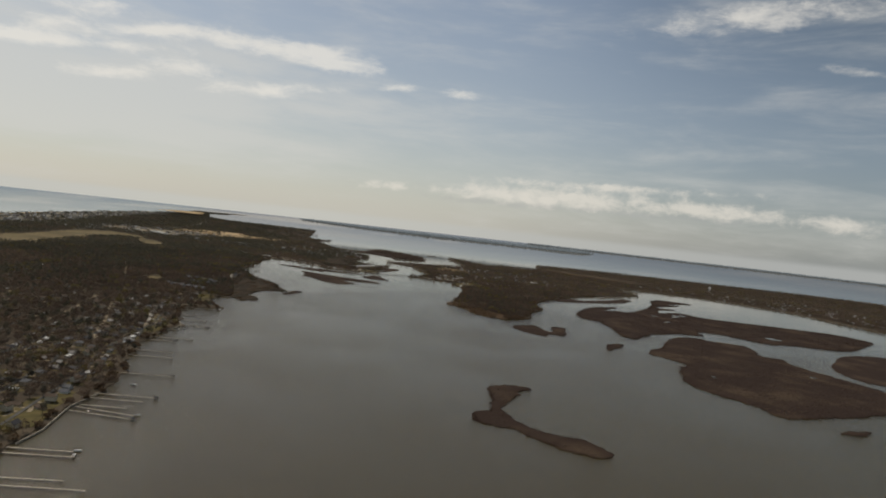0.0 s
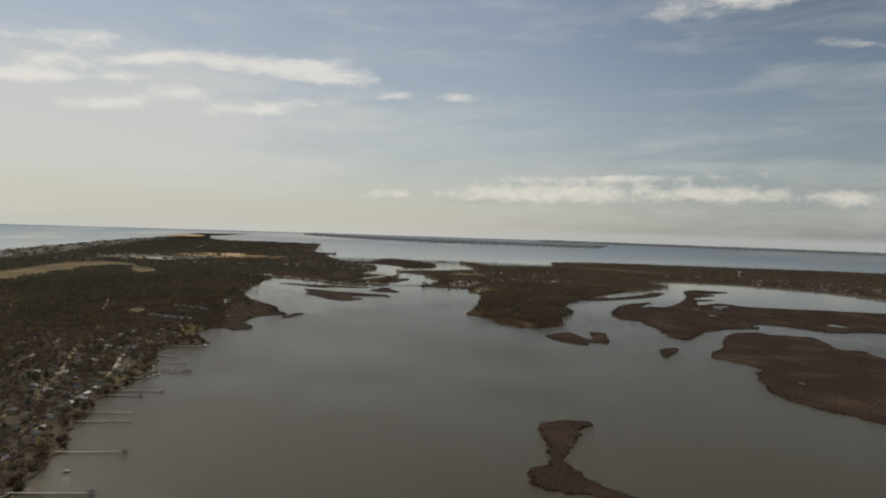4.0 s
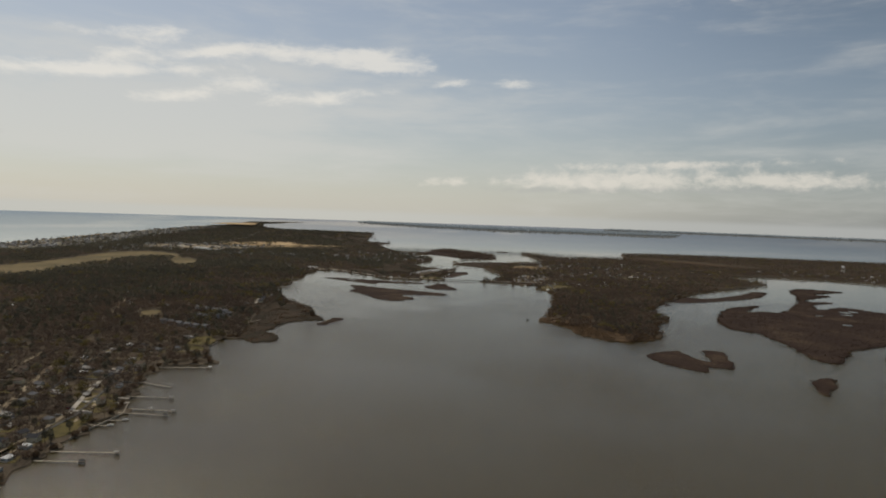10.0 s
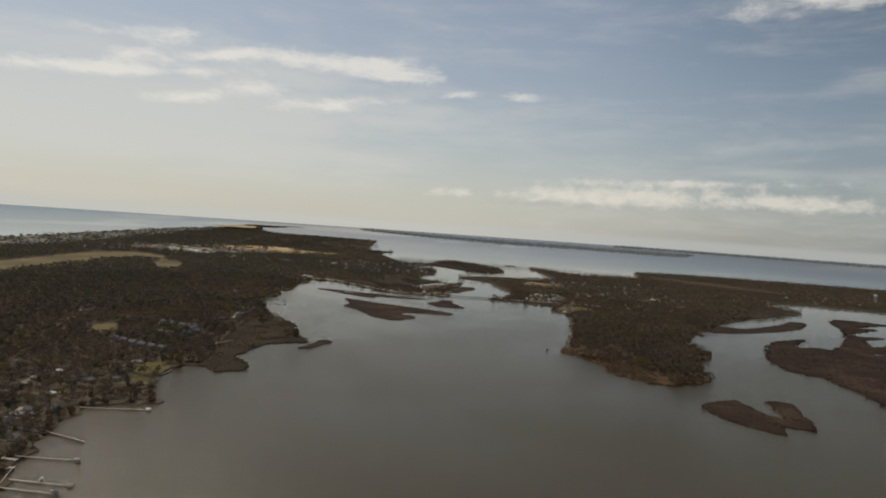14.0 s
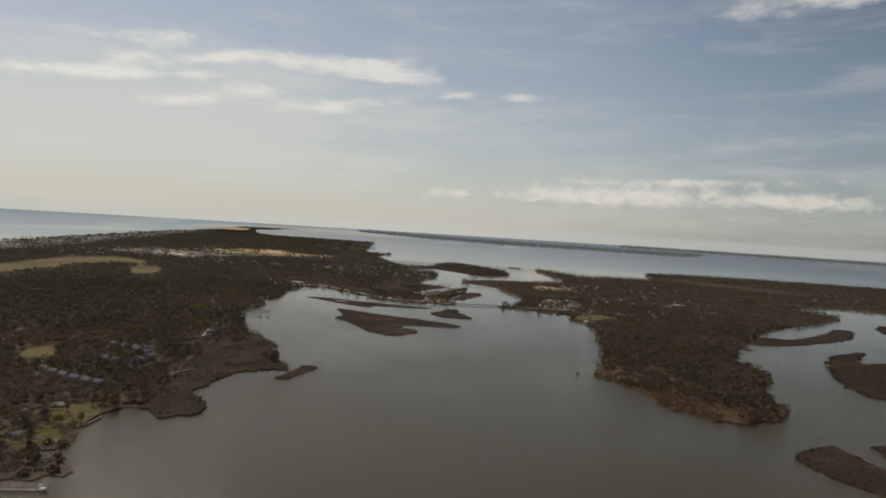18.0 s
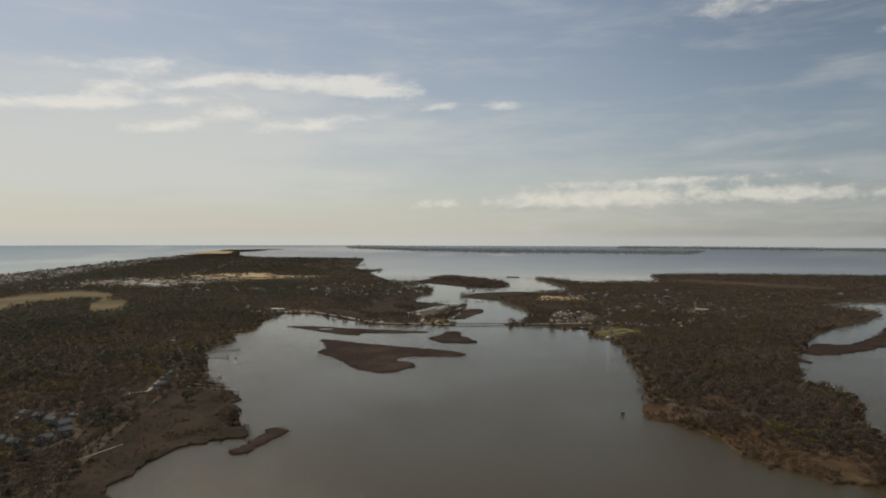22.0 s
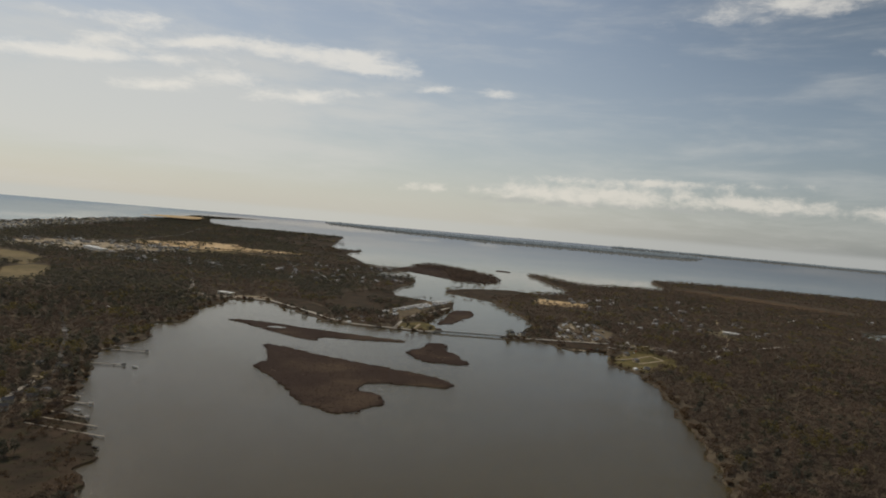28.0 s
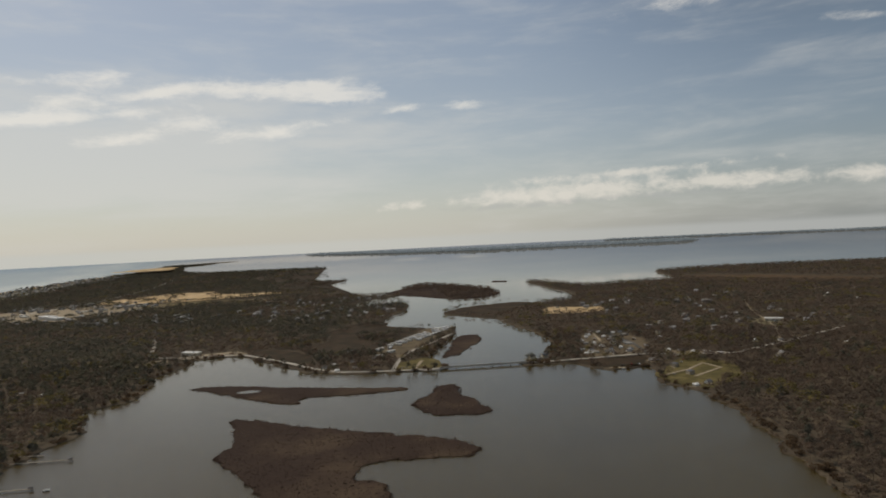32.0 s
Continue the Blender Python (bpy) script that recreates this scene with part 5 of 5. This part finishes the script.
# ---- duck blind, bulkheads ----
blind = tagged(new("duck_blind"), "small dark timber hut on posts in the bay", "hut")
boxed("hut", (-2.2, -1.6, 1.0, 2.2, 1.6, 3.0), DARK_WOOD, blind)
bm = bmesh.new()
gable(bm, 4.4, 3.2, 3.0, 0.5, 0.2, 0.1)
part("roof", bm, ROOFS["dark"], blind)
for x in (-1.9, 1.9):
    for y in (-1.3, 1.3):
        bm = bmesh.new()
        tube(bm, (x, y, -1.2), (x, y, 1.0), 0.14, 0.13, 6)
        part("post", bm, DARK_WOOD, blind)
blind.matrix_basis = pose(172.6, 1286, 0) @ Matrix.Scale(0.62, 4)


def bulkhead(pts):
    ob = tagged(new("bulkhead"), "weathered timber bulkhead along a lawn's edge", "retaining wall", "bulkheads")
    for (ax, ay), (bx, by) in zip(pts, pts[1:]):
        n, a = math.hypot(bx - ax, by - ay), math.degrees(math.atan2(by - ay, bx - ax))
        m = pose(ax, ay, 0, 0, 0, a)
        w = boxed("planking", (0, -0.12, -1.0, n, 0.12, 1.15), WOOD, ob)
        c = boxed("cap", (0, -0.3, 1.152, n, 0.3, 1.32), WOOD, ob)
        w.matrix_basis = c.matrix_basis = m


bulkhead([(-187, 395), (-184, 420), (-189, 470), (-183, 505)])
bulkhead([(-213, 745), (-211, 762), (-206, 785), (-204, 800), (-212, 825)])
bulkhead([(-228, 1036), (-221, 1044), (-220, 1062)])
bulkhead([(-226, 1003), (-223, 1014)])

# ---- the road bridge ----
bridge = tagged(new("road_bridge"), "low concrete road bridge over the creek", "bridge")
boxed("deck", (55, 1847, 1.75, 158, 1853, 2.1), CONCRETE, bridge)
boxed("roadway", (55, 1847.4, 2.104, 158, 1852.6, 2.16), ASPHALT, bridge, "worn asphalt roadway")
for y in (1847.0, 1852.75):
    boxed("parapet", (55, y, 2.104, 158, y + 0.25, 2.7), CONCRETE, bridge)
for i in range(9):
    x = 64 + i * 10.6
    cap = boxed("pier_cap", (x - 0.4, 1847.1, 1.35, x + 0.4, 1852.9, 1.748), CONCRETE, bridge)
    for y in (1847.7, 1850, 1852.3):
        bm = bmesh.new()
        tube(bm, (x, y, -1.5), (x, y, 1.35), 0.25, 0.25, 8)
        part("pile", bm, CONCRETE, cap)
for x0, x1 in ((35, 55), (158, 178)):
    bm = bmesh.new()
    a, b = (1.2, 2.1) if x0 < 100 else (2.1, 1.2)
    solid(bm, [(x0, 1845, 0.2), (x1, 1845, 0.2), (x1, 1855, 0.2), (x0, 1855, 0.2), (x0, 1847, a), (x1, 1847, b), (x1, 1853, b), (x0, 1853, a)],
          [(3, 2, 1, 0), (4, 5, 6, 7), (0, 1, 5, 4), (1, 2, 6, 5), (2, 3, 7, 6), (3, 0, 4, 7)])
    part("ramp", bm, CONCRETE, bridge)

# ---- parked cars ----


def car(mat, label):
    ob = tagged(new("parked_car"), label, "car", "parked cars")
    bm = bmesh.new()
    solid(bm, [(-2.2, -0.9, 0.35), (2.2, -0.9, 0.35), (2.2, 0.9, 0.35), (-2.2, 0.9, 0.35), (-2.2, -0.88, 0.95), (2.1, -0.86, 0.85), (2.1, 0.86, 0.85), (-2.2, 0.88, 0.95)],
          [(3, 2, 1, 0), (4, 5, 6, 7), (0, 1, 5, 4), (1, 2, 6, 5), (2, 3, 7, 6), (3, 0, 4, 7)])
    part("body", bm, mat, ob)
    bm = bmesh.new()
    solid(bm, [(-1.7, -0.82, 0.93), (1.0, -0.82, 0.88), (1.0, 0.82, 0.88), (-1.7, 0.82, 0.93), (-1.2, -0.66, 1.45), (0.3, -0.66, 1.45), (0.3, 0.66, 1.45), (-1.2, 0.66, 1.45)],
          [(4, 5, 6, 7), (0, 1, 5, 4), (1, 2, 6, 5), (2, 3, 7, 6), (3, 0, 4, 7)])
    part("cabin_glass", bm, GLASS, ob)
    boxed("cabin_roof", (-1.2, -0.66, 1.452, 0.3, 0.66, 1.5), mat, ob)
    for x in (-1.35, 1.35):
        for y in (-0.92, 0.72):
            bm = bmesh.new()
            tube(bm, (x, y, 0.33), (x, y + 0.2, 0.33), 0.33, 0.33, 10)
            part("wheel", bm, RUBBER, ob)
    return ob


cars = Stock([car(paint("white_car_paint", (0.75, 0.75, 0.75), 0.3), "white parked car on a sandy lot"), car(paint("silver_car_paint", (0.42, 0.43, 0.45), 0.3), "silver parked car on a sandy lot"),
              car(paint("dark_car_paint", (0.04, 0.045, 0.06), 0.3), "dark parked car on a sandy lot"), car(paint("red_car_paint", (0.30, 0.03, 0.025), 0.3), "red parked car on a sandy lot")], 0.75)
for i in range(14):
    cars.place(i, -262 + 3.2 * i, 2040 + 1.1 * i, 70, z=1.0)
for i in range(16):
    x, y = rng_far.uniform(236, 330), rng_far.uniform(1870, 2020)
    if all(np.hypot(x - a, y - b) > 11 for a, b, _ in HOUSE_SPOTS):
        cars.place(i, x, y, rng_far.uniform(0, 180), z=1.0)
for i, (x, y) in enumerate(((-244, 822), (-240, 830), (-250, 838), (-247, 806), (12, 1868), (18, 1870), (52, 1868), (330, 1812), (322, 1800), (288, 1745), (255, 1802), (265, 1803), (274, 1804))):
    cars.place(i, x, y, rng_far.uniform(-30, 30), z=1.0)

# ---- water tower ----
tower = tagged(new("water_tower"), "white water tower above the far woods", "water tower")
bm = bmesh.new()
for z0, z1, r0, r1 in ((20, 22, 2.0, 5.0), (22, 26, 5.0, 5.0), (26, 28, 5.0, 1.0)):
    tube(bm, (0, 0, z0), (0, 0, z1), r0, r1, 20)
part("tank", bm, TRIM, tower)
bm = bmesh.new()
tube(bm, (0, 0, 0), (0, 0, 20.2), 0.7, 0.7, 10)
part("riser", bm, TRIM, tower)
for i in range(6):
    a = i * math.pi / 3
    bm = bmesh.new()
    tube(bm, (5.5 * math.cos(a), 5.5 * math.sin(a), 0), (4.4 * math.cos(a), 4.4 * math.sin(a), 22.2), 0.25, 0.22, 6)
    part("leg", bm, TRIM, tower)
settle(tower, 1480, 2500, first=True, radius=10)

# ---- single trees in the yards and along the shore ----


def tree(kind, height, radius, seed, label):
    ob = tagged(new("tree"), label, "tree", "shore trees")
    rng = np.random.default_rng(seed)
    bm = bmesh.new()
    tube(bm, (0, 0, -0.2), (0, 0, height * 0.45), 0.26, 0.17, 7)
    tube(bm, (0, 0, height * 0.45), (0.2, 0.1, height * 0.9), 0.17, 0.05, 6)
    trunk = part("trunk", bm, BARK, ob)
    for i in range(3):
        a, z = i * 2.1 + rng.uniform(0, 0.6), height * rng.uniform(0.3, 0.55)
        bm = bmesh.new()
        tube(bm, (0, 0, z), (math.cos(a) * radius * 0.8, math.sin(a) * radius * 0.8, z + height * 0.25), 0.1, 0.03, 5)
        part("limb", bm, BARK, trunk)
    v = crowns(np.zeros((1, 3)), np.array([height]), np.array([radius]), 300, np.array([0.8]), np.array([float(kind == "pine")]), rng, 0.28)
    triangles("crown", v, {"bare": BARE, "pine": PINE, "buds": BUDS}[kind], ob)
    return ob


trees = Stock([tree("bare", 8, 3.6, 1, "bare broadleaf tree with a wide grey-brown crown"), tree("bare", 6.5, 2.8, 2, "small bare broadleaf tree with a grey-brown crown"),
               tree("pine", 9, 2.4, 3, "dark green pine tree"), tree("buds", 6, 2.7, 4, "broadleaf tree with yellow-green new leaves"), tree("bare", 8.5, 4.0, 5, "large bare broadleaf tree with a brown crown"),
               tree("pine", 8, 2.8, 6, "broad dark green pine tree")])
rng_tree = np.random.default_rng(8)
spots = scatter(main_shore, 9.0, (-300, 300), (-180, 1120), rng_tree)
spots = spots[np.array([all(np.hypot(x - a, y - b) > 7.5 for a, b, _ in HOUSE_SPOTS) for x, y in spots])]
spots = np.array([s for s in spots if all(np.hypot(f[:, 0] - s[0], f[:, 1] - s[1]).min() > h + 2 for f, h in ROADS) and not inside(NAMED["ground_marsh_fringe"], s[None])[0]])
rng_tree.shuffle(spots)
for i, (x, y) in enumerate(spots[:125]):
    trees.place(int(rng_tree.integers(0, 6)), x, y, rng_tree.uniform(0, 360))
    HOUSE_SPOTS.append((x, y, 3.0))

# ---- woods, rush and drift, the joined rest ----
forests("woods_mainland", main_shore, main_shore, "leafless grey-brown woods with dark pines")
forests("woods_peninsula", pen_shore, pen_shore, "leafless brown woods with pines and a few budding trees")
rng_rush = np.random.default_rng(17)
for key, poly in shores.items():
    rushes(ISLAND_OBJECTS[key], poly, 2.6 if reach(poly.mean(0)[None])[0] < 700 else 4.2, rng_rush, RUSH, 0.32, 1.25 if key not in ("great", "creek") else 2.2)
for key, mat in (("ground_marsh_fringe", MARSH_EDGE), ("ground_marsh_point", DRY_MARSH)):
    ob = tagged(new("marsh_grass"), "tufts of olive-brown marsh grass along the shore", "marsh grass", kind="stuff")
    rushes(ob, NAMED[key], 2.0, rng_rush, mat, 0.9, 1.1)
isle = tagged(new("island_trees"), "low brown trees on the creek island", "trees", kind="stuff")
rng = np.random.default_rng(3)
p = scatter(shores["creek"], 14, (-100, 2600), (400, 3400), rng)
p = p[(p[:, 0] > 150) | (p[:, 1] > 3080)]
q, k = warp(np.c_[p, np.full(len(p), 0.4)])
triangles("crowns", crowns(q, 8 * k, 6 * k, 14, 4 * k, np.zeros(len(p)), rng), BARE, isle)
far = tagged(new("island_shrubs"), "low shrubs on the far islands and bay islets", "shrubs", kind="stuff")
v = []
for key in ("kite", "arrow", "comma", "reef", "broad", "dot", "hook"):
    p = scatter(shores[key], 9.0, (-300, 300), (800, 1900), rng)
    p = p[np.array([noise.noise((x * 0.03, y * 0.03, 4.0)) for x, y in p]) > 0.12]
    v.append(crowns(np.c_[p, np.full(len(p), 0.3)], rng.uniform(0.6, 1.5, len(p)), rng.uniform(0.8, 1.8, len(p)), 14, np.full(len(p), 0.8), np.zeros(len(p)), rng, 0.1))
for key in ("ground_marsh_fringe", "ground_marsh_point", "ground_marsh_causeway"):
    p = scatter(NAMED[key], 7.0, (-400, 900), (400, 1900), rng)
    p = p[np.array([noise.noise((x * 0.03, y * 0.03, 8.0)) for x, y in p]) > 0.05]
    v.append(crowns(np.c_[p, np.full(len(p), 0.8)], rng.uniform(0.8, 2.4, len(p)), rng.uniform(0.9, 2.2, len(p)), 24, np.full(len(p), 0.8), np.zeros(len(p)), rng, 0.1))
triangles("bushes", np.concatenate(v), BARE, far)
thicket = tagged(new("shore_thicket"), "rusty-brown brush on the marshy tip of the point", "brush", kind="stuff")
p = scatter(NAMED["ground_marsh_point"], 4.6, (100, 1000), (400, 1400), rng)
p = p[np.array([noise.noise((x * 0.035, y * 0.035, 3.0)) for x, y in p]) > -0.18]
triangles("brush", crowns(np.c_[p, np.full(len(p), 0.9)], rng.uniform(1.6, 4.2, len(p)), rng.uniform(1.6, 3.0, len(p)), 46, np.full(len(p), 0.9), np.zeros(len(p)), rng, 0.08), SHRUB, thicket)
p = scatter(NAMED["ground_marsh_fringe"], 5.5, (-300, 1000), (-100, 1500), rng)
p = p[np.array([noise.noise((x * 0.04, y * 0.04, 6.0)) for x, y in p]) > 0.22]
triangles("brush", crowns(np.c_[p, np.full(len(p), 0.9)], rng.uniform(1.2, 3.0, len(p)), rng.uniform(1.4, 2.6, len(p)), 40, np.full(len(p), 0.9), np.zeros(len(p)), rng, 0.08), SHRUB, thicket)


def fringe_tufts(parent, edge, rng, mat, tall, out=1.6, share=0.6):
    """Uneven clumps of rush over a marsh's edge, so that its outline is ragged."""
    side = np.roll(edge, -1, 0) - np.roll(edge, 1, 0)
    side = np.stack([side[:, 1], -side[:, 0]], 1) / (np.linalg.norm(side, axis=1)[:, None] + 1e-9)
    reach_out = np.array([noise.noise((x * 0.07, y * 0.07, 9.0)) for x, y in edge])[:, None] * 2.2 * out + rng.normal(size=(len(edge), 1)) * 0.5 * out
    p = (edge + side * reach_out)[rng.uniform(size=len(edge)) < share]
    q, k = warp(np.c_[p, np.full(len(p), 0.05)])
    n = len(p)
    tagged(triangles("edge_rush", crowns(q, tall * rng.uniform(0.5, 1.4, n) * k, out * rng.uniform(0.7, 1.5, n) * k, 14, np.full(n, 0.75 * out) * k, np.zeros(n), rng, 0.1, 0.5, 0.4), mat, parent), kind="stuff")


for key, poly in shores.items():
    if key not in ("creek", "speck", "east"):
        fringe_tufts(ISLAND_OBJECTS[key], poly, rng_rush, RUSH, 1.1, 1.6 if key not in ("great", "slim") else 2.4)
near_marsh = main_shore[(main_shore[:, 1] > 1060) & (main_shore[:, 1] < 1480) & (main_shore[:, 0] > -250)]
rim = tagged(new("marsh_rim"), "ragged olive-brown rush along the marsh's edge", "marsh grass", kind="stuff")
fringe_tufts(rim, near_marsh, rng_rush, MARSH_EDGE, 1.3, 2.0, 0.8)
point_rim = pen_shore[(pen_shore[:, 1] > 1120) & (pen_shore[:, 1] < 1660) & (pen_shore[:, 0] < 360)]
rim = tagged(new("marsh_rim"), "ragged rusty-brown brush along the point's edge", "brush", kind="stuff")
fringe_tufts(rim, point_rim, rng_rush, SHRUB, 1.8, 2.0, 0.8)
rng_line = np.random.default_rng(12)
for ob, front in FAR_LINES:          # a ragged line of trees along the near bank
    along = np.sort(rng_line.uniform(0, len(front) - 1.001, 2600))
    at = along.astype(int)
    p = front[at] + (front[at + 1] - front[at]) * (along - at)[:, None] + rng_line.normal(size=(len(at), 2)) * 60
    q, k = warp(np.c_[p, np.full(len(p), 2.0)])
    tall = 16 + 10 * np.array([noise.noise((x * 0.0009, y * 0.0009, 2.0)) for x, y in p])
    tagged(triangles("far_trees", crowns(q, tall * k, 90 * k, 10, 60 * k, np.zeros(len(p)), rng_line, 0.2, 0.2), HAZED_FAR_WOODS, ob), kind="stuff")
